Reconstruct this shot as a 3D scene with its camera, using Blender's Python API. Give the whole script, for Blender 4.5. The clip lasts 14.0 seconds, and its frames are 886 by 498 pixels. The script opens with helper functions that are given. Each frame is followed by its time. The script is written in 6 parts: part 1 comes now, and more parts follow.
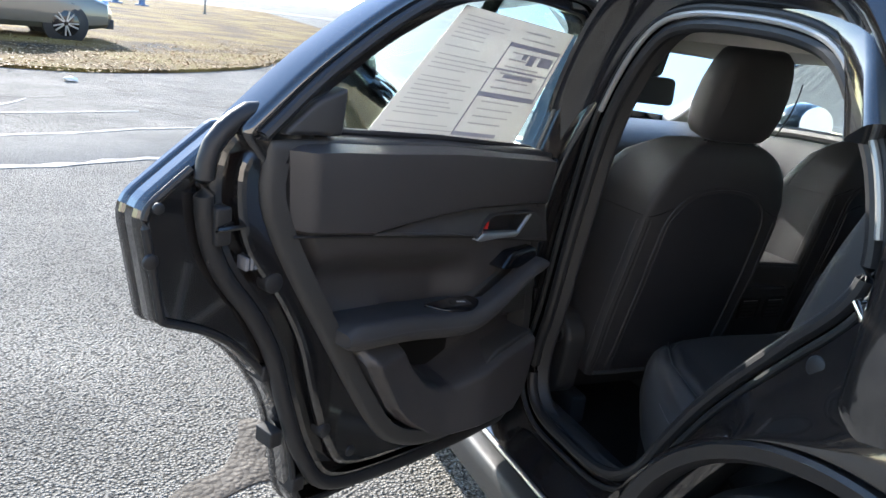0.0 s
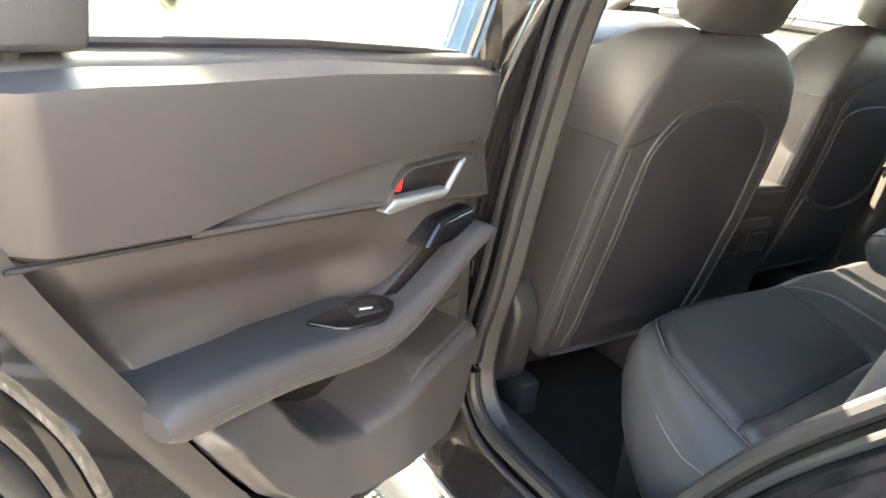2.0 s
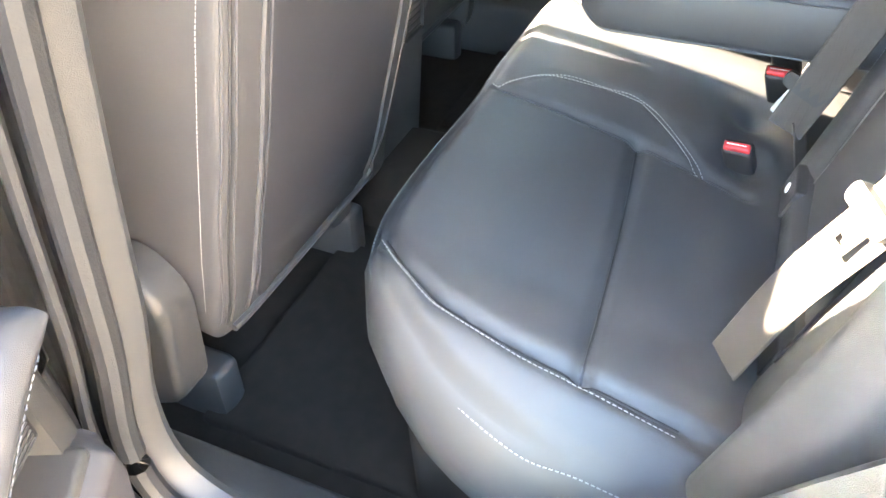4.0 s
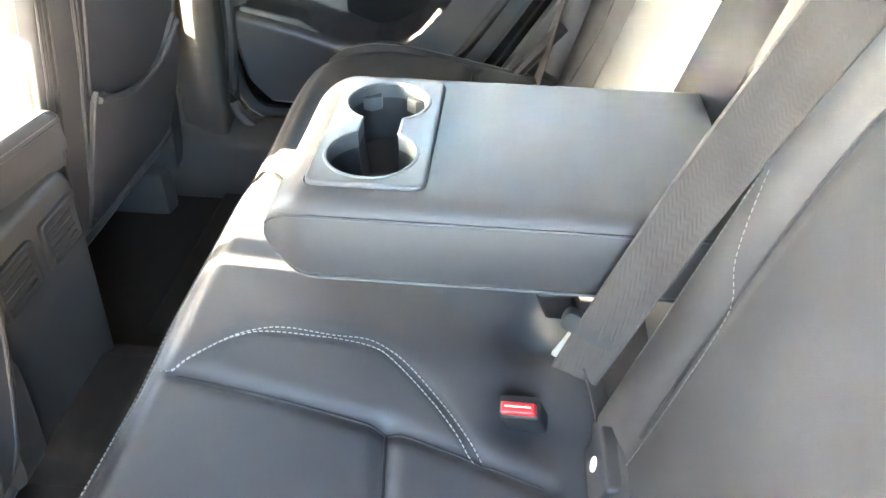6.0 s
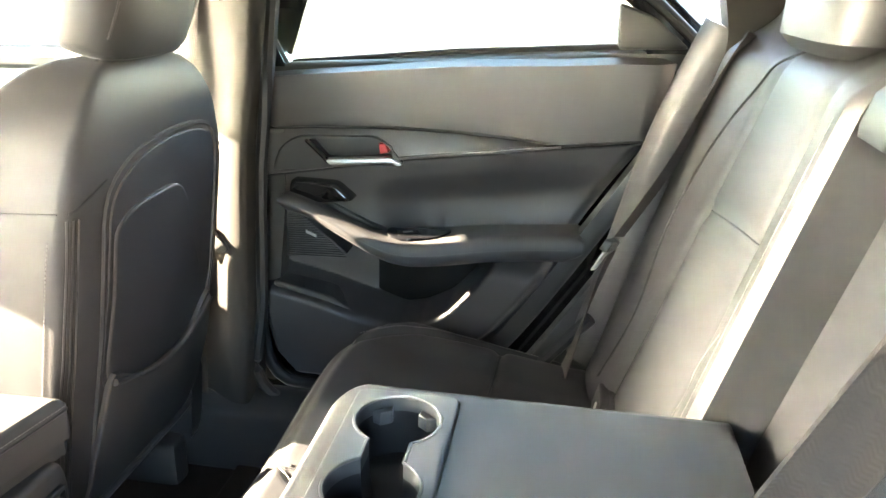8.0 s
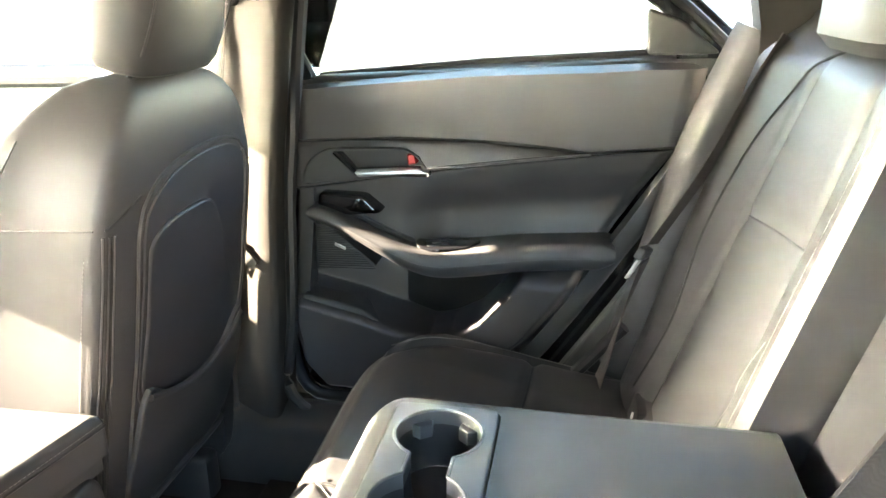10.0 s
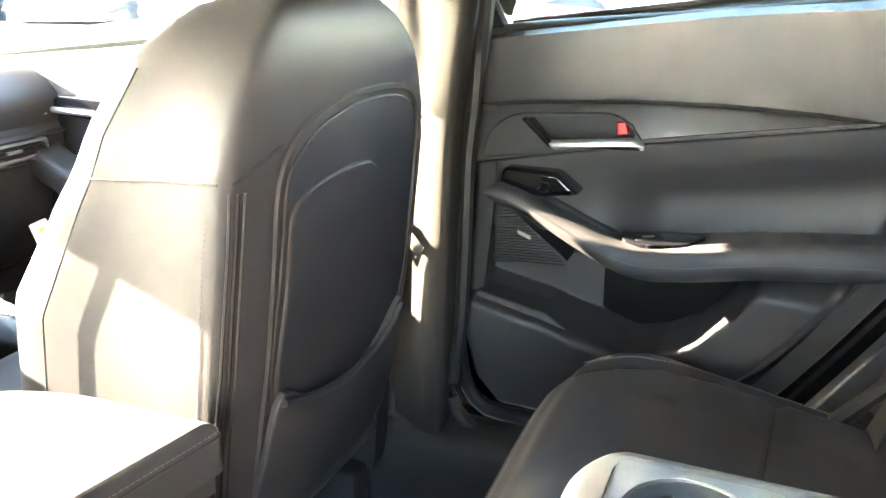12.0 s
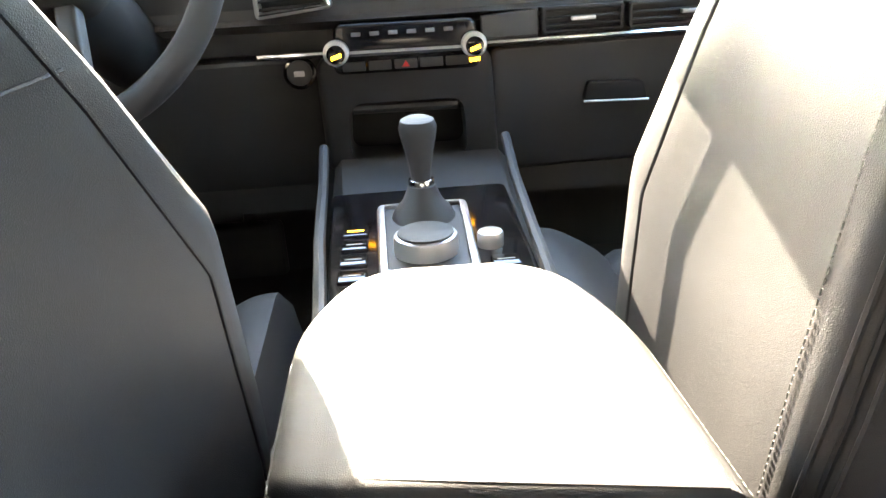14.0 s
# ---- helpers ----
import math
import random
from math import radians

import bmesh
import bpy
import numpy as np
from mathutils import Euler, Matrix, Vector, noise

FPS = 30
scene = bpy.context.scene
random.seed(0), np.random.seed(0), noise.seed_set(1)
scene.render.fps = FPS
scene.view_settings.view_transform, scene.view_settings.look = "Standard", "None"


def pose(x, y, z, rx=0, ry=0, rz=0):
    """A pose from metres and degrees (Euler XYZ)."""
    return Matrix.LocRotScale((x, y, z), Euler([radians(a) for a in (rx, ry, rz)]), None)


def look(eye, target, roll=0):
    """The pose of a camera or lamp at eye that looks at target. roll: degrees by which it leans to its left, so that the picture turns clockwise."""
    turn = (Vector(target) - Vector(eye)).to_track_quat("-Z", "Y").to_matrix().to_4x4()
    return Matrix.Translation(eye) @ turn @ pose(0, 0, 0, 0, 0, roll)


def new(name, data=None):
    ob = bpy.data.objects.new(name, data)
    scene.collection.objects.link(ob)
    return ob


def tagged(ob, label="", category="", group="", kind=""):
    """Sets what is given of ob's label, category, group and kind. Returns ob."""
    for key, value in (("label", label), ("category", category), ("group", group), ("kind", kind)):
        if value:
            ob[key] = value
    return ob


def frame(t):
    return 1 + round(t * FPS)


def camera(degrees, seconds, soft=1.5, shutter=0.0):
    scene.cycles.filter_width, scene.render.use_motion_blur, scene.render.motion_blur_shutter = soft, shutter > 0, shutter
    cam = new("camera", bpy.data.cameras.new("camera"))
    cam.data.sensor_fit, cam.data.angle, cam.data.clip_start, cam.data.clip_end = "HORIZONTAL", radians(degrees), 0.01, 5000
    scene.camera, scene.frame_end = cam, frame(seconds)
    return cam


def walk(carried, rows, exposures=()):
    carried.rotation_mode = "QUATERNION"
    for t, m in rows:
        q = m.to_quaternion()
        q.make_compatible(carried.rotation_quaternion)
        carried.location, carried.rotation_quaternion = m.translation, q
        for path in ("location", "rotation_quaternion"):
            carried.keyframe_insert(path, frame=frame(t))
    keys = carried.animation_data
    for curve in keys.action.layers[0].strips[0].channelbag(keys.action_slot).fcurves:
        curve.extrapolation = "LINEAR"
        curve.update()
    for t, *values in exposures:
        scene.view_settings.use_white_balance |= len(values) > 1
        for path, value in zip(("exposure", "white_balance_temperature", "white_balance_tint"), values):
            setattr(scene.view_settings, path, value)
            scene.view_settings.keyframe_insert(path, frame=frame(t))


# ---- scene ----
cam = camera(60.9, 14.0)
PATH = [
    (0, (-1.704, -1.332, 1.257), (-0.869, 0.392, 0.682), 7.4),
    (0.5, (-1.692, -1.318, 1.253), (-0.862, 0.397, 0.647), 7.3),
    (1, (-1.61, -1.228, 1.233), (-0.776, 0.468, 0.579), 6.9),
    (1.5, (-1.539, -1.038, 1.223), (-0.628, 0.607, 0.542), 6.9),
    (2, (-1.457, -0.85, 1.184), (-0.421, 0.671, 0.4), 6.6),
    (2.5, (-1.331, -0.691, 1.144), (-0.201, 0.658, 0.194), 5.5),
    (3, (-1.224, -0.577, 1.12), (0.042, 0.545, 0.054), 3.8),
    (3.2, (-1.191, -0.526, 1.12), (0.127, 0.49, 0.011), 2.6),
    (5.3, (-0.764, -0.388, 1.105), (0.666, -0.224, -0.283), 0.1),
    (5.5, (-0.717, -0.392, 1.122), (0.748, -0.253, -0.232), 0.3),
    (6, (-0.617, -0.413, 1.133), (0.954, -0.274, -0.097), 0.7),
    (6.5, (-0.558, -0.419, 1.153), (1.119, -0.248, 0.078), 0.9),
    (7, (-0.536, -0.42, 1.176), (1.25, -0.192, 0.307), 0.9),
    (7.5, (-0.54, -0.425, 1.184), (1.301, -0.154, 0.45), 1.1),
    (8, (-0.545, -0.428, 1.185), (1.311, -0.143, 0.496), 1.6),
    (8.2, (-0.548, -0.428, 1.188), (1.312, -0.136, 0.514), 1.6),
    (10.3, (-0.54, -0.409, 1.182), (1.312, -0.043, 0.521), -0.7),
    (10.5, (-0.55, -0.409, 1.181), (1.283, 0.075, 0.543), -1.6),
    (11, (-0.503, -0.384, 1.132), (1.307, 0.178, 0.496), -2.7),
    (11.5, (-0.421, -0.327, 1.11), (1.368, 0.257, 0.433), -3.6),
    (12, (-0.327, -0.316, 1.077), (1.403, 0.451, 0.431), -0.9),
    (12.5, (-0.191, -0.207, 1.053), (1.369, 0.849, 0.381), 1.6),
    (13, (-0.057, -0.191, 1.003), (1.101, 1.292, 0.324), 2.2),
    (13.5, (-0.023, -0.142, 0.97), (0.547, 1.61, 0.194), -0.9),
    (14, (-0.016, -0.131, 0.949), (0.079, 1.7, 0.151), -3.4),
]
walk(cam, [(t, look(eye, target, roll)) for t, eye, target, roll in PATH], [(0, 2.1, 6100, 10), (1.0, 2.4, 6100, 10), (1.5, 3.4, 6400, 10), (2.0, 4.8, 7900, 11), (2.5, 5.7, 7900, 11), (3.0, 6.1, 7900, 11), (5.5, 7.3, 7900, 11), (6.0, 7.1, 7900, 11), (7.0, 6.35, 8000, 11), (8.0, 6.0, 8000, 11), (10.5, 5.95, 8000, 11), (12.0, 6.35, 8000, 11), (13.0, 6.05, 7600, 11), (14.0, 5.4, 7600, 11)])

# ---- light ----
SUN_AZ, SUN_EL = radians(12.5), radians(22.5)   # sun ahead of the car, a little to its left
world = bpy.data.worlds.new("sky")
scene.world = world
world.use_nodes = True
sky = world.node_tree.nodes.new("ShaderNodeTexSky")
sky.sky_type, sky.sun_disc, sky.sun_elevation, sky.sun_rotation = "NISHITA", False, SUN_EL, -SUN_AZ
sky.dust_density, sky.ozone_density = 0.25, 2.0
bg = world.node_tree.nodes["Background"]
bg.inputs["Strength"].default_value = 0.15
world.node_tree.links.new(sky.outputs["Color"], bg.inputs["Color"])
sun = new("sun", bpy.data.lights.new("sun", "SUN"))
sun.data.energy, sun.data.angle, sun.data.color = 3.8, radians(0.6), (1.0, 0.93, 0.82)
sun.matrix_world = look((-3, 9, 7), (-3 + math.sin(SUN_AZ) * math.cos(SUN_EL), 9 - math.cos(SUN_AZ) * math.cos(SUN_EL), 7 - math.sin(SUN_EL)))

# ---- materials ----


def material(name, colour, rough=0.5, metal=0.0, grain=0.0, scale=400.0, vary=0.0, vary_scale=6.0, spec=0.5, coat=0.0, kind="noise", detail=3.0, distance=0.001, rough_vary=0.0):
    """Principled surface with grain as bump and slow variation of colour and gloss."""
    m = bpy.data.materials.new(name)
    m.use_nodes = True
    nt = m.node_tree
    p = nt.nodes["Principled BSDF"]
    p.inputs["Roughness"].default_value = rough
    p.inputs["Metallic"].default_value = metal
    p.inputs["Specular IOR Level"].default_value = spec
    p.inputs["Coat Weight"].default_value = coat
    p.inputs["Coat Roughness"].default_value = 0.03
    co = nt.nodes.new("ShaderNodeTexCoord")
    big = nt.nodes.new("ShaderNodeTexNoise")
    big.inputs["Scale"].default_value, big.inputs["Detail"].default_value = vary_scale, 4.0
    nt.links.new(co.outputs["Object"], big.inputs["Vector"])
    if vary > 0:
        mix = nt.nodes.new("ShaderNodeMix")
        mix.data_type = "RGBA"
        mix.inputs["A"].default_value = [c * (1 - vary) for c in colour] + [1]
        mix.inputs["B"].default_value = [min(1, c * (1 + vary)) for c in colour] + [1]
        nt.links.new(big.outputs["Fac"], mix.inputs["Factor"])
        nt.links.new(mix.outputs["Result"], p.inputs["Base Color"])
    else:
        p.inputs["Base Color"].default_value = [*colour, 1]
    if rough_vary > 0:
        r = nt.nodes.new("ShaderNodeMapRange")
        r.inputs["To Min"].default_value, r.inputs["To Max"].default_value = max(0.02, rough - rough_vary), rough + rough_vary
        nt.links.new(big.outputs["Fac"], r.inputs["Value"])
        nt.links.new(r.outputs["Result"], p.inputs["Roughness"])
    if grain > 0:
        if kind == "noise":
            tex = nt.nodes.new("ShaderNodeTexNoise")
            tex.inputs["Detail"].default_value = detail
            out = tex.outputs["Fac"]
        elif kind == "wave":
            tex = nt.nodes.new("ShaderNodeTexWave")
            out = tex.outputs["Fac"]
        else:
            tex = nt.nodes.new("ShaderNodeTexVoronoi")
            tex.feature = "DISTANCE_TO_EDGE" if kind == "cells" else "F1"
            out = tex.outputs["Distance"]
        tex.inputs["Scale"].default_value = scale
        nt.links.new(co.outputs["Object"], tex.inputs["Vector"])
        bump = nt.nodes.new("ShaderNodeBump")
        bump.inputs["Strength"].default_value, bump.inputs["Distance"].default_value = grain, distance
        nt.links.new(out, bump.inputs["Height"])
        nt.links.new(bump.outputs["Normal"], p.inputs["Normal"])
    return m


LEATHER = material("black_leatherette", (0.041, 0.040, 0.041), 0.48, 0, 0.3, 900, 0.15, 9, 0.36, kind="cells", rough_vary=0.06)
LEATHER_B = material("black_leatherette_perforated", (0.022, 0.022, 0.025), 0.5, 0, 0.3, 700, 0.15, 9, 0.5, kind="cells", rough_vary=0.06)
SOFT = material("soft_door_trim", (0.040, 0.038, 0.039), 0.44, 0, 0.3, 800, 0.12, 7, 0.5, kind="cells", rough_vary=0.05)
PLASTIC = material("grained_black_plastic", (0.029, 0.029, 0.029), 0.5, 0, 0.4, 1100, 0.15, 8, 0.5, kind="noise", rough_vary=0.06)
PLASTIC_D = material("matt_black_plastic", (0.014, 0.014, 0.015), 0.55, 0, 0.3, 900, 0.15, 8, 0.4)
GLOSS = material("piano_black_plastic", (0.006, 0.006, 0.007), 0.08, 0, 0, spec=0.5)
PAINT = material("black_car_paint", (0.011, 0.0105, 0.0105), 0.10, 0, 0.015, 30, 0.2, 12, 0.85, 1.0, distance=0.002)
# Nearly black, so that the shallow door recess looks shaded.
RECESS_SHADE = material("painted_recess_shade", (0.007, 0.007, 0.007), 0.75, 0, 0.4, 900, 0.15, 8, 0.15)
RUBBER = material("black_rubber", (0.016, 0.016, 0.017), 0.48, 0, 0.3, 500, 0.2, 10, 0.4)
CARPET = material("dark_carpet", (0.026, 0.0195, 0.015), 0.95, 0, 1.0, 900, 0.4, 40, 0.2, detail=6, distance=0.004)
CHROME = material("chrome", (0.75, 0.75, 0.76), 0.12, 1.0, 0, vary=0.05)
SATIN = material("satin_silver_plastic", (0.48, 0.475, 0.465), 0.34, 0.8, 0.1, 700, 0.05)
RED = material("red_plastic", (0.55, 0.02, 0.02), 0.4, 0, 0.1, 600, 0.1)
AMBER = material("amber_digits", (0.9, 0.35, 0.02), 0.4)
AMBER.node_tree.nodes["Principled BSDF"].inputs["Emission Color"].default_value = (1.0, 0.4, 0.02, 1)
AMBER.node_tree.nodes["Principled BSDF"].inputs["Emission Strength"].default_value = 0.6
PAPER = material("white_paper", (0.78, 0.78, 0.76), 0.7, 0, 0.1, 300, 0.05)
PRINT = material("grey_print", (0.40, 0.40, 0.41), 0.7)
PRINT_D = material("dark_print", (0.32, 0.32, 0.37), 0.7)
SHEET = material("translucent_white_sheet", (0.52, 0.52, 0.515), 0.7, 0, 0.1, 300, 0.05)
glow = SHEET.node_tree.nodes.new("ShaderNodeBsdfTranslucent")
glow.inputs["Color"].default_value = (0.75, 0.75, 0.73, 1)
both = SHEET.node_tree.nodes.new("ShaderNodeMixShader")
both.inputs["Fac"].default_value = 0.22
SHEET.node_tree.links.new(SHEET.node_tree.nodes["Principled BSDF"].outputs["BSDF"], both.inputs[1])
SHEET.node_tree.links.new(glow.outputs["BSDF"], both.inputs[2])
SHEET.node_tree.links.new(both.outputs["Shader"], SHEET.node_tree.nodes["Material Output"].inputs["Surface"])
TONGUE = material("pale_nickel_tongue", (0.55, 0.53, 0.48), 0.35, 0.6, 0.1, 500, 0.08)
DIM = material("dim_grey_print", (0.16, 0.16, 0.17), 0.5)
THREAD_D = material("dark_grey_thread", (0.085, 0.085, 0.088), 0.8)
THREAD = material("grey_thread", (0.20, 0.20, 0.19), 0.8)
WEB = material("seat_belt_webbing", (0.060, 0.052, 0.046), 0.62, 0, 0.25, 420, 0.15, 30, 0.3, kind="wave", distance=0.0008)
LINER = material("pale_headliner_cloth", (0.52, 0.50, 0.46), 0.9, 0, 0.4, 900, 0.08, 20, 0.2)
PILLAR = material("warm_grey_pillar_trim", (0.034, 0.031, 0.028), 0.75, 0, 0.4, 900, 0.1, 8, 0.12)
YELLOW = material("yellow_label", (0.80, 0.62, 0.10), 0.6)


def glass_material(name, tint):
    m = bpy.data.materials.new(name)
    m.use_nodes = True
    p = m.node_tree.nodes["Principled BSDF"]
    p.inputs["Base Color"].default_value = [*tint, 1]
    p.inputs["Roughness"].default_value = 0.0
    p.inputs["IOR"].default_value = 1.45
    p.inputs["Transmission Weight"].default_value = 1.0
    return m


GLASS = glass_material("tinted_window_glass", (0.86, 0.93, 0.88))
GLASS_DARK = glass_material("green_tinted_glass", (0.54, 0.61, 0.54))


def ramp_material(name, stops, scale, rough, bump, bump_scale, distance, detail=8.0, speckle=(1.25, 0.6)):
    """Ground surfaces: noise through a colour ramp, with coarse relief."""
    m = bpy.data.materials.new(name)
    m.use_nodes = True
    nt = m.node_tree
    p = nt.nodes["Principled BSDF"]
    p.inputs["Roughness"].default_value = rough
    p.inputs["Specular IOR Level"].default_value = 0.2
    co = nt.nodes.new("ShaderNodeTexCoord")
    n = nt.nodes.new("ShaderNodeTexNoise")
    n.inputs["Scale"].default_value, n.inputs["Detail"].default_value = scale, detail
    nt.links.new(co.outputs["Object"], n.inputs["Vector"])
    ramp = nt.nodes.new("ShaderNodeValToRGB")
    el = ramp.color_ramp.elements
    el[0].position, el[0].color = stops[0][0], [*stops[0][1], 1]
    el[1].position, el[1].color = stops[-1][0], [*stops[-1][1], 1]
    for pos, c in stops[1:-1]:
        e = el.new(pos)
        e.color = [*c, 1]
    nt.links.new(n.outputs["Fac"], ramp.inputs["Fac"])
    f = nt.nodes.new("ShaderNodeTexVoronoi")
    f.inputs["Scale"].default_value = bump_scale
    nt.links.new(co.outputs["Object"], f.inputs["Vector"])
    fine = nt.nodes.new("ShaderNodeMapRange")
    fine.inputs["From Max"].default_value = 0.8
    fine.inputs["To Min"].default_value, fine.inputs["To Max"].default_value = speckle
    nt.links.new(f.outputs["Distance"], fine.inputs["Value"])
    mul = nt.nodes.new("ShaderNodeMix")
    mul.data_type, mul.blend_type = "RGBA", "MULTIPLY"
    mul.inputs["Factor"].default_value = 0.8
    nt.links.new(ramp.outputs["Color"], mul.inputs["A"])
    nt.links.new(fine.outputs["Result"], mul.inputs["B"])
    nt.links.new(mul.outputs["Result"], p.inputs["Base Color"])
    b = nt.nodes.new("ShaderNodeBump")
    b.inputs["Strength"].default_value, b.inputs["Distance"].default_value = bump, distance
    b.invert = True
    nt.links.new(f.outputs["Distance"], b.inputs["Height"])
    nt.links.new(b.outputs["Normal"], p.inputs["Normal"])
    return m


ASPHALT = ramp_material("worn_grey_asphalt", [(0.3, (0.155, 0.145, 0.128)), (0.55, (0.225, 0.210, 0.185)), (0.75, (0.29, 0.27, 0.235))], 1.3, 0.9, 1.0, 105, 0.011, speckle=(1.9, 0.12))
ROADWAY = ramp_material("pale_road_surface", [(0.3, (0.20, 0.20, 0.19)), (0.7, (0.28, 0.275, 0.26))], 0.6, 0.7, 0.4, 60, 0.004)
GRASS = ramp_material("dry_winter_grass", [(0.3, (0.04, 0.028, 0.014)), (0.43, (0.12, 0.072, 0.026)), (0.55, (0.21, 0.135, 0.036)), (0.7, (0.26, 0.19, 0.06))], 0.55, 0.9, 1.0, 30, 0.03, 12)
PATCH = ramp_material("darker_grey_asphalt", [(0.3, (0.11, 0.106, 0.10)), (0.55, (0.15, 0.145, 0.136)), (0.75, (0.19, 0.18, 0.168))], 1.3, 0.9, 0.8, 120, 0.008, speckle=(1.7, 0.3))
CRACK = ramp_material("brown_crack_filler", [(0.3, (0.06, 0.05, 0.04)), (0.7, (0.13, 0.11, 0.09))], 9, 0.8, 0.8, 60, 0.006)
LINE = ramp_material("faded_white_line", [(0.35, (0.20, 0.20, 0.19)), (0.6, (0.31, 0.31, 0.30))], 7, 0.7, 0.5, 90, 0.004)

# ---- mesh tools ----


def thing(name, label, category, base=(0, 0, 0), group="", kind=""):
    ob = new(name)
    ob.location = base
    ob.empty_display_size = 0.05
    return tagged(ob, label, category, group, kind)


def part(name, geo, mat, parent=None, label="", sharp=35, kind="", category="", group=""):
    """One mesh object from (verts, faces), smooth but for sharp edges, under a thing or a part."""
    verts, faces = geo
    me = bpy.data.meshes.new(name)
    me.from_pydata([tuple(v) for v in verts], [], faces)
    me.validate()
    bm = bmesh.new()
    bm.from_mesh(me)
    bmesh.ops.remove_doubles(bm, verts=bm.verts, dist=1e-6)
    bmesh.ops.recalc_face_normals(bm, faces=bm.faces)
    bm.to_mesh(me)
    bm.free()
    me.shade_smooth()
    me.set_sharp_from_angle(angle=radians(sharp))
    me.materials.append(mat)
    ob = new(name, me)
    if parent is not None:
        ob.parent = parent
        if parent.type == "EMPTY":
            ob.matrix_parent_inverse = Matrix.Translation(-Vector(parent.location))
    return tagged(ob, label, category, group, kind)


def join(*geos):
    verts, faces = [], []
    for v, f in geos:
        k = len(verts)
        verts += list(v)
        faces += [[i + k for i in q] for q in f]
    return verts, faces


def moved(geo, fn):
    return [fn(*v) for v in geo[0]], geo[1]


def curve(points, n, closed=False):
    """n points evenly along a Catmull-Rom curve through the points."""
    P = [np.array(p, float) for p in points]
    k = len(P)
    dense = []
    segs = k if closed else k - 1
    for i in range(segs):
        if closed:
            a, b, c, d = P[i - 1], P[i], P[(i + 1) % k], P[(i + 2) % k]
        else:
            a, b, c, d = P[max(i - 1, 0)], P[i], P[i + 1], P[min(i + 2, k - 1)]
        for t in np.linspace(0, 1, 14, endpoint=False):
            dense.append(0.5 * (2 * b + (c - a) * t + (2 * a - 5 * b + 4 * c - d) * t * t + (3 * b - a - 3 * c + d) * t ** 3))
    dense.append(P[0] if closed else P[-1])
    D = np.array(dense)
    L = np.concatenate([[0], np.cumsum(np.linalg.norm(np.diff(D, axis=0), axis=1))])
    at = np.linspace(0, L[-1], n, endpoint=not closed)
    return np.stack([np.interp(at, L, D[:, j]) for j in range(D.shape[1])], axis=1)


def rounded(points, r, n=5):
    """A closed outline with its corners rounded by r (one number, or one for each corner)."""
    out = []
    k = len(points)
    rr = r if isinstance(r, (list, tuple)) else [r] * k
    for i in range(k):
        p, a, b = np.array(points[i], float), np.array(points[i - 1], float), np.array(points[(i + 1) % k], float)
        u, v = a - p, b - p
        lu, lv = np.linalg.norm(u), np.linalg.norm(v)
        q = min(rr[i], lu * 0.45, lv * 0.45)
        p0, p1 = p + u / lu * q, p + v / lv * q
        for t in np.linspace(0, 1, n):
            out.append((1 - t) ** 2 * p0 + 2 * t * (1 - t) * p + t * t * p1)
    return np.array(out)


def inset(outline, d):
    """The closed outline moved inwards by d."""
    P = np.array(outline, float)
    area = 0.5 * np.sum(P[:, 0] * np.roll(P[:, 1], -1) - np.roll(P[:, 0], -1) * P[:, 1])
    e0 = P - np.roll(P, 1, axis=0)
    e1 = np.roll(P, -1, axis=0) - P
    n0 = np.stack([-e0[:, 1], e0[:, 0]], 1) / (np.linalg.norm(e0, axis=1)[:, None] + 1e-9)
    n1 = np.stack([-e1[:, 1], e1[:, 0]], 1) / (np.linalg.norm(e1, axis=1)[:, None] + 1e-9)
    n = n0 + n1
    n /= np.linalg.norm(n, axis=1)[:, None] + 1e-9
    k = np.clip(1 / np.maximum(np.sum(n * n0, axis=1), 0.4), 1, 2)
    return P + n * k[:, None] * d * (1 if area > 0 else -1)


def fill(loops):
    """Triangles that fill the outer loop less the holes (2D)."""
    bm = bmesh.new()
    edges = []
    for loop in loops:
        vs = [bm.verts.new((p[0], p[1], 0)) for p in loop]
        edges += [bm.edges.new((vs[i], vs[(i + 1) % len(vs)])) for i in range(len(vs))]
    bm.verts.index_update()
    bmesh.ops.triangle_fill(bm, use_beauty=True, edges=edges)
    bm.verts.index_update()
    faces = [[v.index for v in f.verts] for f in bm.faces]
    bm.free()
    return faces


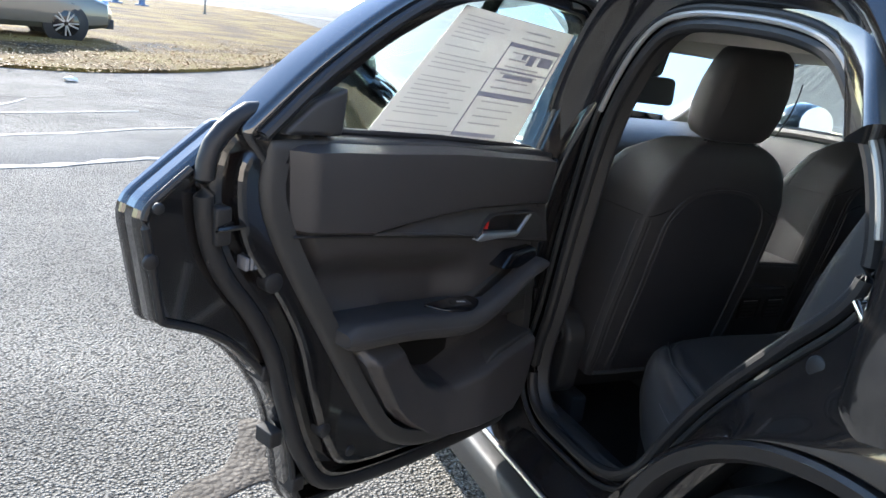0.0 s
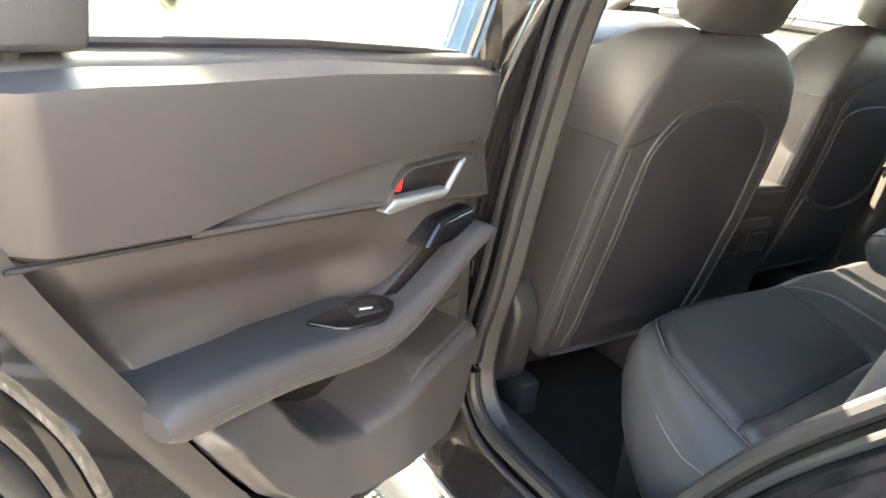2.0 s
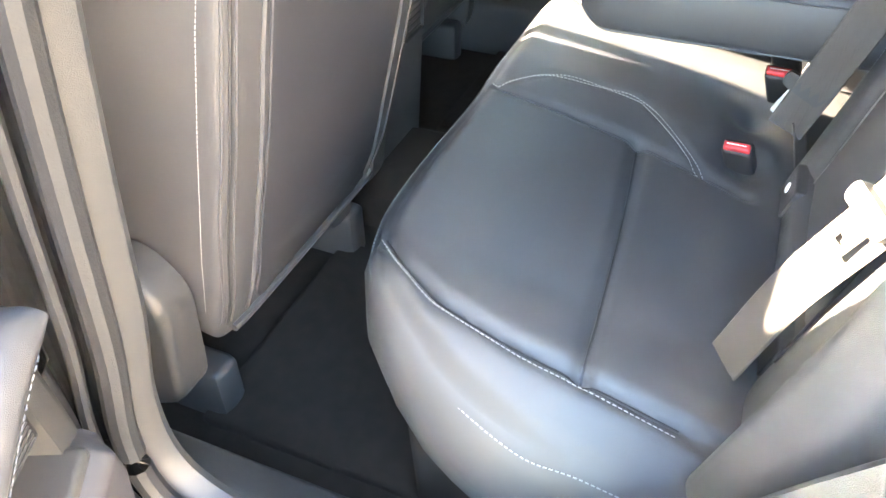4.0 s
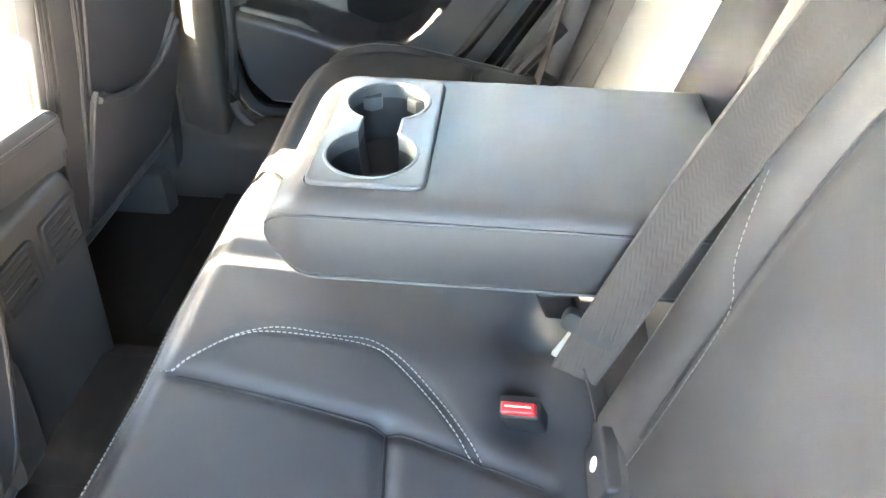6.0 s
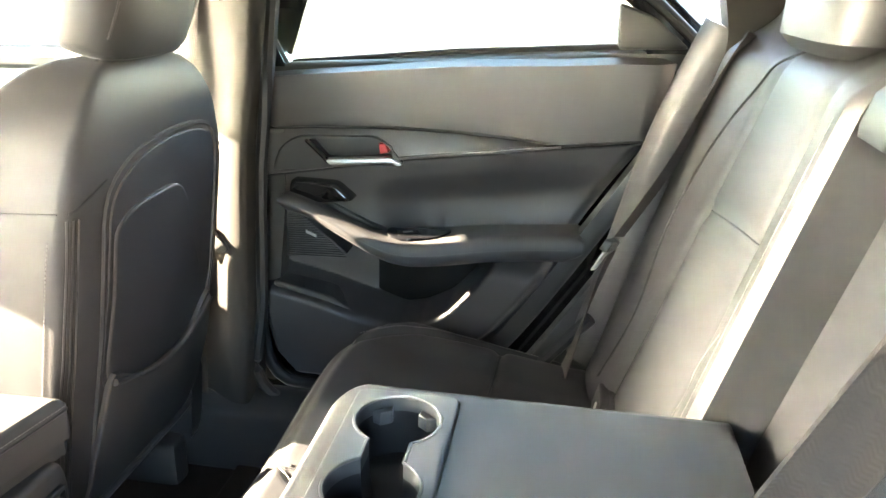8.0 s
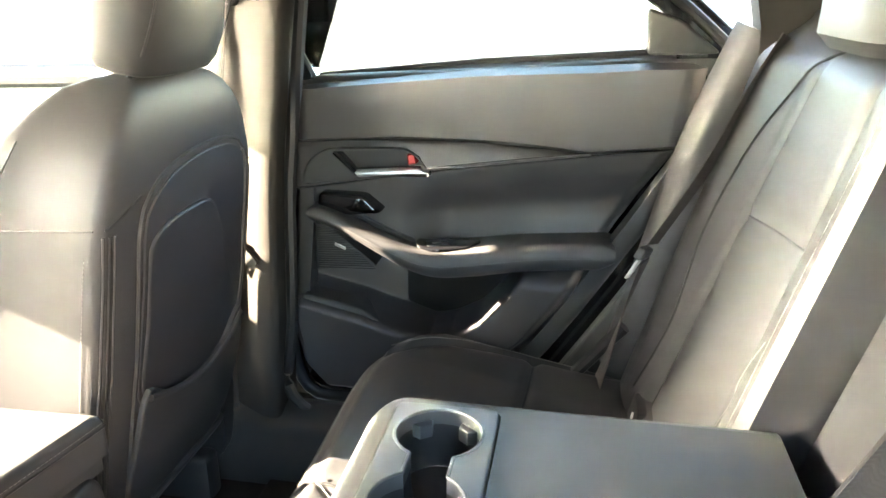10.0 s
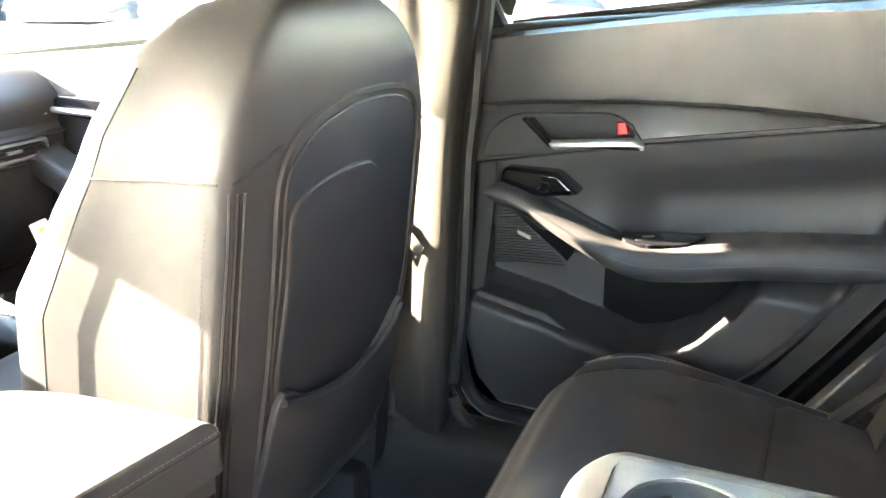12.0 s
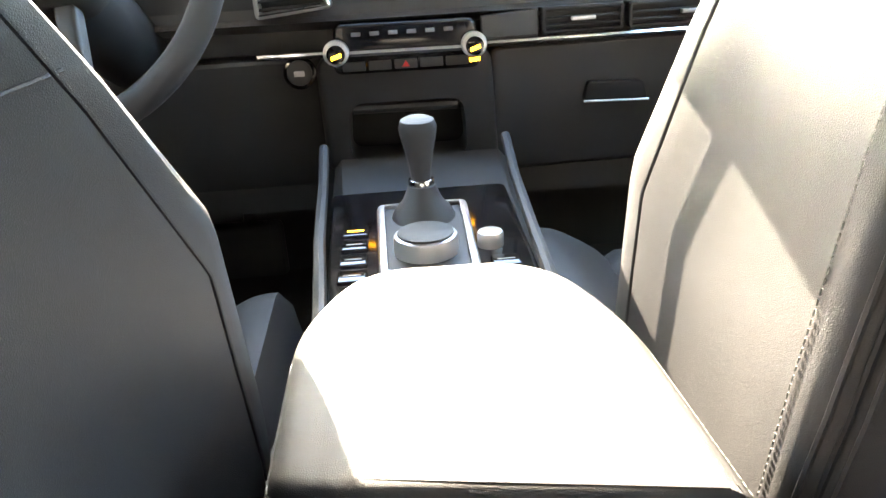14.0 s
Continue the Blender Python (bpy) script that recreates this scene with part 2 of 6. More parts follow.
def slab(outline, place, d0, d1, r=0.004, holes=(), back=True, steps=3):
    """A plate with this outline from depth d0 to d1, its front edges rounded by r, with holes through it."""
    O = np.array(outline, float)
    n = len(O)
    verts, faces = [], []
    rings = [(0, d0)] + [(r * (1 - math.cos(a)), d1 - r + r * math.sin(a)) for a in np.linspace(0, math.pi / 2, steps + 1)]
    for off, d in rings:
        verts += [place(p[0], p[1], d) for p in (inset(O, off) if off > 1e-6 else O)]
    for k in range(len(rings) - 1):
        for i in range(n):
            j = (i + 1) % n
            faces.append([k * n + i, k * n + j, (k + 1) * n + j, (k + 1) * n + i])
    top = (len(rings) - 1) * n
    ids = [list(range(top, top + n))]
    low = [list(range(n))]
    loops = [inset(O, r)]
    for h in holes:
        Hh = np.array(h, float)
        a = len(verts)
        m = len(Hh)
        verts += [place(p[0], p[1], d1) for p in Hh]
        verts += [place(p[0], p[1], d0) for p in Hh]
        ids.append(list(range(a, a + m)))
        low.append(list(range(a + m, a + 2 * m)))
        faces += [[a + i, a + (i + 1) % m, a + m + (i + 1) % m, a + m + i] for i in range(m)]
        loops.append(Hh)
    flat = [i for q in ids for i in q]
    flat_low = [i for q in low for i in q]
    for f in fill(loops):
        faces.append([flat[i] for i in f])
    if back:
        for f in fill([O] + loops[1:]):
            faces.append([flat_low[i] for i in f][::-1])
    return verts, faces


def patch(fn, nu, nv, skirt=None):
    """A surface fn(u, v), with a skirt behind its rim when skirt(point) is given, so that it has thickness."""
    verts = [fn(u, v) for v in np.linspace(0, 1, nv) for u in np.linspace(0, 1, nu)]
    faces = [[j * nu + i, j * nu + i + 1, (j + 1) * nu + i + 1, (j + 1) * nu + i] for j in range(nv - 1) for i in range(nu - 1)]
    if skirt:
        rim = list(range(nu)) + [j * nu + nu - 1 for j in range(1, nv)] + [(nv - 1) * nu + i for i in range(nu - 2, -1, -1)] + [j * nu for j in range(nv - 2, 0, -1)]
        a = len(verts)
        verts += [skirt(verts[i]) for i in rim]
        m = len(rim)
        faces += [[rim[i], a + i, a + (i + 1) % m, rim[(i + 1) % m]] for i in range(m)]
    return verts, faces


def loft(sections, caps=True):
    """A skin over closed sections with equal numbers of points."""
    n = len(sections[0])
    verts = [tuple(p) for s in sections for p in s]
    faces = [[k * n + i, k * n + (i + 1) % n, (k + 1) * n + (i + 1) % n, (k + 1) * n + i] for k in range(len(sections) - 1) for i in range(n)]
    if caps:
        faces += [list(range(n))[::-1], list(range((len(sections) - 1) * n, len(sections) * n))]
    return verts, faces


def sweep(path, section, closed=False, up=(0, 0, 1), scale=None, twist=None):
    """A 2D section (side, up) carried along a path of 3D points."""
    P = np.array(path, float)
    n = len(P)
    up = np.array(up, float)
    secs = []
    for i in range(n):
        a, b = (P[i - 1], P[(i + 1) % n]) if closed else (P[max(i - 1, 0)], P[min(i + 1, n - 1)])
        t = (b - a) / (np.linalg.norm(b - a) + 1e-12)
        side = np.cross(t, up)
        if np.linalg.norm(side) < 1e-3:
            side = np.cross(t, (1, 0.3, 0))
        side /= np.linalg.norm(side)
        w = np.cross(side, t)
        k = 1 if scale is None else scale[i]
        secs.append([P[i] + side * s[0] * k + w * s[1] * k for s in section])
    if closed:
        secs.append(secs[0])
    return loft(secs, caps=not closed)


def ring(r, n=8, ry=None):
    return [(r * math.cos(a), (ry or r) * math.sin(a)) for a in np.linspace(0, 2 * math.pi, n, endpoint=False)]


def tube(path, r, n=8, closed=False, up=(0, 0, 1), ry=None):
    return sweep(path, ring(r, n, ry), closed, up)


def stitches(path, length=0.0035, gap=0.002, r=0.00045, up=(0, 0, 1)):
    """A row of short threads along a path."""
    P = np.array(path, float)
    L = np.concatenate([[0], np.cumsum(np.linalg.norm(np.diff(P, axis=0), axis=1))])
    out = []
    at = 0.0
    while at + length < L[-1]:
        pts = [[np.interp(x, L, P[:, j]) for j in range(3)] for x in (at, at + length)]
        out.append(tube(pts, r, 4, up=up))
        at += length + gap
    return join(*out)


def disc(centre, axis, r, h, n=20, bevel=0.001):
    """A short cylinder with a rounded rim, standing on centre along axis."""
    ax = Vector(axis).normalized()
    s = ax.orthogonal().normalized()
    t = ax.cross(s)
    c = Vector(centre)
    secs = [[c + ax * d + (s * math.cos(a) + t * math.sin(a)) * q for a in np.linspace(0, 2 * math.pi, n, endpoint=False)] for q, d in ((r, 0), (r, h - bevel), (r - bevel * 0.3, h - bevel * 0.3), (r - bevel, h))]
    return loft(secs)


def box(x0, x1, y0, y1, z0, z1, r=0.004):
    return slab(rounded([(x0, y0), (x1, y0), (x1, y1), (x0, y1)], r * 1.5, 3), lambda a, b, d: (a, b, d), z0, z1, r)


def dist_line(x, y, line):
    """Distance from (x, y) to a polyline."""
    best = 81.0
    for (ax, ay), (bx, by) in zip(line[:-1], line[1:]):
        ux, uy = bx - ax, by - ay
        t = ((x - ax) * ux + (y - ay) * uy) / (ux * ux + uy * uy + 1e-12)
        t = min(1.0, max(0.0, t))
        dx, dy = x - ax - t * ux, y - ay - t * uy
        best = min(best, dx * dx + dy * dy)
    return math.sqrt(best)


def step(x, a, b):
    t = min(1.0, max(0.0, (x - a) / (b - a)))
    return t * t * (3 - 2 * t)


def interp(x, table):
    return float(np.interp(x, [a for a, _ in table], [b for _, b in table]))

# ---- ground ----


def flat(outline, z0, z1):
    return slab(outline, lambda a, b, d: (a, b, d), z0, z1, 0.003)


ground = part("ground", flat([(-400, -400), (400, -400), (400, 700), (-400, 700)], -0.2, 0.0), ASPHALT, None, "worn grey asphalt of a car park", kind="structure", category="ground")
verge = part("grass_verge", flat(rounded([(-40, 9.2), (-2.8, 9.9), (-1.8, 10.1), (-0.6, 11.0), (1.0, 12.9), (4.5, 22), (9.5, 40), (12, 70), (-40, 70)], 1.0), -0.05, 0.05), GRASS, None, "strip of dry winter grass beside the car park", kind="structure", category="grass")
road = part("road", flat([(-120, 70), (200, 70), (200, 82), (-120, 82)], -0.1, 0.012), ROADWAY, None, "pale road beyond the grass", kind="structure", category="road")
band = [(-7.0, 2.6), (-2.3, 4.20), (-1.3, 4.66), (0.3, 5.25), (6.0, 7.2), (6.0, 8.6), (0.3, 6.55), (-1.1, 5.95), (-2.4, 5.22), (-7.0, 3.5)]
part("resurfaced_strip", flat(band, -0.01, 0.003), PATCH, ground, "darker grey resurfaced strip of asphalt")
for pts, w in (([(-7.0, 3.55), (-2.38, 5.30), (-1.1, 6.02), (2.0, 7.25)], 0.07), ([(-7.0, 2.5), (-2.27, 4.18), (-1.31, 4.64), (2.0, 5.85)], 0.10), ([(-2.6, 6.30), (-1.95, 6.60), (-1.3, 6.95)], 0.05), ([(-3.4, 6.2), (-2.62, 6.72), (-2.42, 7.05), (-2.34, 7.35)], 0.09)):
    pts = curve(pts, 60)
    left = [(a + 0.004 * math.sin(7 * i), b + w * (0.5 + 0.25 * math.sin(3.1 * i))) for i, (a, b) in enumerate(pts)]
    right = [(a, b - w * (0.5 + 0.25 * math.cos(2.3 * i))) for i, (a, b) in enumerate(pts)][::-1]
    part("faded_line", flat(left + right, -0.01, 0.006), LINE, ground, "faded white parking line")
for k in range(9):
    rng = random.Random(30 + k)
    x, y, a = rng.uniform(-3.2, 0.2), rng.uniform(6.6, 9.0), rng.uniform(-0.5, 0.9)
    pts = [(x, y)]
    for _ in range(9):
        a += rng.uniform(-0.7, 0.7)
        x, y = x + 0.16 * math.cos(a), y + 0.16 * math.sin(a)
        pts.append((x, y))
    part("fine_crack", flat([(a, b + 0.008) for a, b in pts] + [(a, b - 0.008) for a, b in pts[::-1]], -0.01, 0.002), CRACK, ground, "fine dark crack")
crack = [(-1.75, 0.25), (-1.62, 0.34), (-1.5, 0.47), (-1.40, 0.52), (-1.33, 0.66), (-1.3, 0.78), (-1.2, 0.70), (-1.27, 0.55), (-1.2, 0.46), (-1.33, 0.43), (-1.5, 0.33), (-1.68, 0.2)]
part("crack_patch", flat(curve(crack, 60, True), -0.01, 0.003), CRACK, ground, "brown filled crack in the asphalt")


def stone(name, x, y, z, r, mat, label, parent=None):
    bm = bmesh.new()
    bmesh.ops.create_icosphere(bm, subdivisions=1, radius=r)
    for v in bm.verts:
        v.co = Vector((v.co.x * 1.6, v.co.y, v.co.z * 0.6)) * (1 + 0.3 * noise.noise(v.co * 40 / r * 0.03)) + Vector((x, y, z))
    geo = ([tuple(v.co) for v in bm.verts], [[v.index for v in f.verts] for f in bm.faces])
    bm.free()
    return part(name, geo, mat, parent, label, category="stone")


stone("pale_stone", -1.97, 9.0, 0.03, 0.06, PAPER, "pale lump of stone lying on the asphalt")


def leaves():
    """Dead leaves strewn along the verge."""
    rng = random.Random(4)
    verts, faces = [], []
    for _ in range(2600):
        x = rng.uniform(-7, 2.5)
        y = 9.5 + max(0, x + 1.8) * 1.1 + abs(rng.gauss(0, 2.4))
        s, a = rng.uniform(0.02, 0.05), rng.uniform(0, 6.3)
        z = 0.055
        k = len(verts)
        for i, (p, q, h) in enumerate(((-1, 0, 0.2), (0, -0.5, 0.5), (1, 0, 0.3), (0, 0.5, 0.6))):
            verts.append((x + s * (p * math.cos(a) - q * math.sin(a)), y + s * (p * math.sin(a) + q * math.cos(a)), z + s * h))
        faces.append([k, k + 1, k + 2, k + 3])
    return verts, faces


part("dead_leaves", leaves(), material("dead_leaf", (0.38, 0.25, 0.12), 0.8, vary=0.5, vary_scale=20), None, "dead brown leaves strewn along the grass edge", kind="stuff", category="leaves")


building = part("building_wall", slab(rounded([(-24, 0), (20, 0), (20, 5.5), (-24, 5.5)], 0.05), lambda x, z, d: (x, -9.5 + d, z), -0.3, 0.0, 0.02), material("tan_rendered_wall", (0.52, 0.45, 0.38), 0.85, 0, 0.5, 20, 0.12, 1.5, 0.3), None, "plain tan rendered building wall behind the car", kind="structure", category="wall")


def thin_post(x, y, h, r, mat, label):
    t = thing("marker_post", label, "post", (x, y, 0.05))
    part("post", tube([(x, y, 0.04), (x, y, h)], r, 10, up=(0, 1, 0)), mat, t)
    part("foot", disc((x, y, 0.045), (0, 0, 1), r * 2.2, 0.06), mat, t)
    return t


thin_post(3.6, 42.0, 2.4, 0.05, material("weathered_post", (0.20, 0.18, 0.16), 0.8, vary=0.3), "weathered thin post standing in dry grass")
for x in (-0.7, 0.6):
    thin_post(x, 44.0, 1.2, 0.16, material("blue_grey_bollard", (0.12, 0.17, 0.28), 0.6, vary=0.2), "blue-grey bollard standing in dry grass")


def parked_car(name, label, x, y, heading, paint, group="", closed_front=True):
    """A parked hatchback: lofted body, glasshouse, wheels with spokes. Its nose points along heading."""
    t = thing(name, label, "car", (x, y, 0), group)
    c, s = math.cos(heading), math.sin(heading)

    def place(a, b, d):
        return (x + a * c - b * s, y + a * s + b * c, d)

    secs = []
    for a, w, z0, z1 in ((-2.2, 0.70, 0.45, 0.85), (-2.1, 0.82, 0.30, 1.0), (-1.5, 0.88, 0.25, 1.03), (0, 0.90, 0.22, 1.0), (1.2, 0.89, 0.24, 0.98), (1.75, 0.86, 0.26, 0.9), (2.1, 0.78, 0.32, 0.78), (2.2, 0.66, 0.42, 0.65)):
        zm = (z0 + z1) / 2
        secs.append([place(a, p * w, zm + q * (z1 - z0) / 2) for p, q in ((-1, -0.75), (-0.9, -1), (0.9, -1), (1, -0.75), (1.02, 0.2), (0.97, 0.8), (0.85, 1), (-0.85, 1), (-0.97, 0.8), (-1.02, 0.2))])
    body = part("body", loft(secs), paint, t)
    secs = []
    for a, w, z in ((-2.0, 0.72, 0.98), (-1.6, 0.66, 1.35), (-0.9, 0.62, 1.55), (0.1, 0.62, 1.55), (0.55, 0.64, 1.42), (1.25, 0.72, 0.96)):
        secs.append([place(a, p * w, 0.94 + q * (z - 0.94)) for p, q in ((-1.12, 0), (-1, 0.9), (-0.85, 1), (0.85, 1), (1, 0.9), (1.12, 0))])
    part("glasshouse", loft(secs), GLOSS, body, "dark tinted windows")
    secs = []
    for a, w, z in ((-1.62, 0.6, 1.36), (-0.9, 0.6, 1.565), (0.1, 0.6, 1.565), (0.5, 0.6, 1.45)):
        secs.append([place(a, p * w, z + q) for p, q in ((-1, -0.02), (-0.9, 0.015), (0.9, 0.015), (1, -0.02))])
    part("roof", loft(secs), paint, body)
    for a in (-1.32, 1.33):
        for b in (-0.79, 0.79):
            out = 1 if b > 0 else -1
            axis = Vector(place(0, out, 0)) - Vector(place(0, 0, 0))
            cen = Vector(place(a, b, 0.345))
            whl = part("wheel", disc(cen - axis * 0.10, axis, 0.345, 0.2, 28, 0.03), RUBBER, t, "black tyre")
            part("arch", disc(cen - axis * 0.02, axis, 0.40, 0.115, 28, 0.01), PLASTIC_D, body)
            part("rim", disc(cen + axis * 0.095, axis, 0.235, 0.012, 28, 0.004), GLOSS, whl)
            side, up = axis.orthogonal().normalized(), None
            up = axis.cross(side)
            spokes = []
            for k in range(10):
                a0 = k * math.pi / 5 + (0.12 if k % 2 else -0.12)
                dirn = side * math.cos(a0) + up * math.sin(a0)
                spokes.append(tube([cen + axis * 0.112 + dirn * 0.04, cen + axis * 0.112 + dirn * 0.225], 0.014, 6, up=tuple(axis)))
            part("spokes", join(*spokes), SATIN, whl, "bright machined spokes")
    for b in (-0.6, 0.6):
        part("headlight", disc(place(2.02, b, 0.74), Vector(place(1, 0, 0)) - Vector(place(0, 0, 0)), 0.09, 0.12), CHROME, body)
    part("bumper", moved(box(2.0, 2.24, -0.7, 0.7, 0.3, 0.48, 0.02), place), PLASTIC_D, body)
    return t


GREY_PAINT = material("grey_beige_car_paint", (0.085, 0.08, 0.066), 0.3, 0.2, 0, vary=0.05, coat=1.0)
RED_PAINT = material("dark_red_car_paint", (0.22, 0.03, 0.03), 0.3, 0.1, 0, vary=0.05, coat=1.0)
parked_car("parked_crossover", "grey-beige parked crossover with two-tone spoked wheels", -3.70, 15.45, 0.25, GREY_PAINT)
parked_car("parked_car", "dark red car parked across the lot", 60.0, 13.6, 1.6, RED_PAINT)

# ---- the car: rear doors ----
HINGE, SWING = (-0.823, -0.025), radians(24.8)


def left_place(s, z, d):
    """Rear left door, swung open: s from its hinge, z up, d towards its inner side."""
    c, n = math.cos(SWING), math.sin(SWING)
    return (HINGE[0] - c * s + n * d, HINGE[1] - n * s - c * d, z)


def right_place(s, z, d):
    """Rear right door, closed."""
    return (0.69 - d - 0.10 * max(0, z - 1.06), 0.10 - s, z)


def low_line(s):
    return interp(s, ((-0.02, 0.832), (0.264, 0.881), (0.53, 0.917), (0.75, 0.944)))


def top_line(s):
    return interp(s, ((-0.02, 0.918), (0.10, 0.929), (0.242, 0.935), (0.35, 0.934), (0.45, 0.928), (0.53, 0.919), (0.75, 0.946)))


def belt_line(s):
    return interp(s, ((-0.02, 1.020), (0.08, 1.032), (0.35, 1.060), (0.61, 1.078), (0.75, 1.080)))


REAR = ((0.44, 0.16), (0.45, 0.27), (0.484, 0.368), (0.53, 0.43), (0.575, 0.475), (0.66, 0.535), (0.732, 0.581), (0.81, 0.632), (0.883, 0.674), (0.942, 0.712), (1.02, 0.728), (1.08, 0.716))
FRONT = ((0.44, 0.12), (0.46, 0.05), (0.50, 0.01), (0.60, -0.012), (0.75, 0.005), (0.90, 0.02), (1.08, 0.03))


def build_door(name, label, place, mirrored):
    """A rear car door: painted shell, window frame, glass, seals and its whole inner trim."""
    t = thing(name, label, "car door", place(0, 0.38, -0.06))
    shell_outline = rounded([(-0.03, 0.40), (0.10, 0.375), (0.35, 0.385), (0.59, 0.395), (0.612, 0.43), (0.628, 0.52), (0.652, 0.617), (0.703, 0.705), (0.775, 0.775), (0.868, 0.814), (0.884, 0.903), (0.899, 0.986), (0.826, 1.042), (0.755, 1.094), (0.68, 1.05), (0.40, 1.02), (0.0, 0.985)], [0.03, 0.05, 0.05, 0.03, 0.05, 0.1, 0.1, 0.1, 0.08, 0.012, 0.2, 0.03, 0.2, 0.02, 0.05, 0.05, 0.03])
    base_o = curve([(0.70, 1.078), (0.728, 1.05), (0.735, 1.0), (0.718, 0.945), (0.676, 0.866), (0.605, 0.75), (0.50, 0.585), (0.43, 0.50), (0.33, 0.452), (0.20, 0.437), (0.09, 0.445), (0.02, 0.50), (-0.008, 0.60), (0.01, 0.80), (0.015, 1.0), (0.03, 1.03), (0.30, 1.05)], 90, True)
    well, rim_hole = inset(base_o, 0.012), inset(base_o, 0.036)
    stepped = curve([(0.72, 1.105), (0.777, 1.08), (0.80, 1.034), (0.796, 0.956), (0.771, 0.887), (0.715, 0.81), (0.672, 0.73), (0.640, 0.63), (0.596, 0.52), (0.53, 0.445), (0.35, 0.415), (0.10, 0.405), (0.0, 0.43), (-0.02, 0.6), (0.0, 0.90), (0.03, 0.955), (0.35, 0.975), (0.60, 0.995), (0.68, 1.04)], 120, True)
    part("outer_skin", slab(shell_outline, place, -0.112, -0.096, 0.008), PAINT, t, "gloss black painted outer skin", sharp=3)
    part("skin_flange", slab(inset(shell_outline, 0.004), place, -0.099, -0.060, 0.016, holes=[well]), PAINT, t, sharp=3)
    inner_outline = stepped
    part("inner_shell", slab(inner_outline, place, -0.075, -0.038, 0.016, holes=[well]), PAINT, t, sharp=3)
    part("inner_step", slab(inset(stepped, 0.034), place, -0.06, -0.024, 0.012, holes=[well]), PAINT, t, sharp=3)
    win = [(0.655, 1.045), (0.64, 1.135), (0.52, 1.215), (0.36, 1.292), (0.17, 1.318), (-0.03, 1.302), (-0.065, 1.27), (0.075, 0.995), (0.35, 1.02)]
    win = rounded(win, [0.01, 0.02, 0.05, 0.06, 0.1, 0.05, 0.03, 0.01, 0.1])
    outer = rounded([(0.772, 1.086), (0.657, 1.183), (0.525, 1.270), (0.38, 1.340), (0.17, 1.368), (-0.05, 1.352), (-0.118, 1.29), (-0.03, 1.0), (0.03, 0.955), (0.70, 1.0)], [0.02, 0.05, 0.08, 0.08, 0.1, 0.06, 0.04, 0.02, 0.02, 0.03])
    frame_ob = part("window_frame", slab(outer, place, -0.085, -0.018, 0.012, holes=[win]), PAINT, t, "gloss black window frame")
    seal = [place(s, z, -0.012) for s, z in inset(outer, 0.024)]
    part("frame_seal", tube(seal[2:-6], 0.009, 8), RUBBER, frame_ob)
    run = [place(s, z, -0.03) for s, z in inset(win, -0.003)]
    part("glass_channel", tube(run, 0.007, 6, closed=True), RUBBER, frame_ob)
    pane = part("window_pane", slab(inset(win, -0.006), place, -0.052, -0.047, 0.001), GLASS_DARK, t, "green-tinted window glass")
    pane.visible_shadow = False
    quarter = rounded([(0.605, 1.078), (0.60, 1.15), (0.655, 1.13), (0.715, 1.083)], 0.01)
    part("corner_trim", slab(quarter, place, -0.045, -0.006, 0.006), PLASTIC, t, "black plastic corner trim behind the glass")
    # seals round the shell
    seal_line = [place(s, z, -0.046) for s, z in inset(stepped, -0.006)]
    part("door_seal", tube(seal_line, 0.0135, 12, closed=True), RUBBER, t, "black rubber door seal")
    seal_line = [place(s, z, -0.058) for s, z in inset(shell_outline, 0.012)]
    part("edge_strip", tube(seal_line[: len(seal_line) * 3 // 4], 0.006, 8), RUBBER, t)
    # inner trim: upper panel
    part("trim_base", slab(base_o, place, -0.055, -0.012, 0.014, holes=[rim_hole]), PLASTIC, t, "grained black plastic trim edge")

    def upper(u, v):
        s = 0.015 + u * (0.684 + 0.016 * v - 0.015)
        z0, z1 = top_line(s), belt_line(s)
        z = z0 + (z1 - z0) * v
        d = 0.005 + 0.010 * math.sin(math.pi * (0.05 + 0.62 * v)) - 0.010 * (1 - step(v, 0.0, 0.05)) - 0.06 * step(v, 0.86, 1.0) - 0.026 * step(abs(u - 0.5), 0.455, 0.505)
        return place(s, z, d)

    back = Vector(place(0, 0, -0.03)) - Vector(place(0, 0, 0))
    skirt = lambda p: tuple(Vector(p) + back)
    part("upper_panel", patch(upper, 70, 24, skirt), SOFT, t, "padded black upper door panel")

    hole_h = rounded([(0.098, 0.910), (0.215, 0.918), (0.246, 0.905), (0.248, 0.885), (0.13, 0.876)], 0.005)
    edge_b = [(s, low_line(s) + 0.002) for s in np.linspace(0.015, 0.535, 60)] + [(s, top_line(s) - 0.002) for s in np.linspace(0.50, 0.015, 56)]
    bow = lambda s, z: 0.004 - 0.019 * min(1, max(0, (z - low_line(s)) / max(0.004, top_line(s) - low_line(s)))) ** 1.5 - 0.006 * step(s, 0.50, 0.54)
    part("crescent_panel", slab(edge_b, lambda s, z, d: place(s, z, d + bow(s, z)), -0.03, 0.0, 0.003, holes=[hole_h]), SOFT, t, "smooth black crescent around the handle")
    RECESS = [(0.434, 0.711), (0.395, 0.655), (0.349, 0.604), (0.30, 0.578), (0.26, 0.568), (0.20, 0.582), (0.127, 0.606), (0.02, 0.630)]

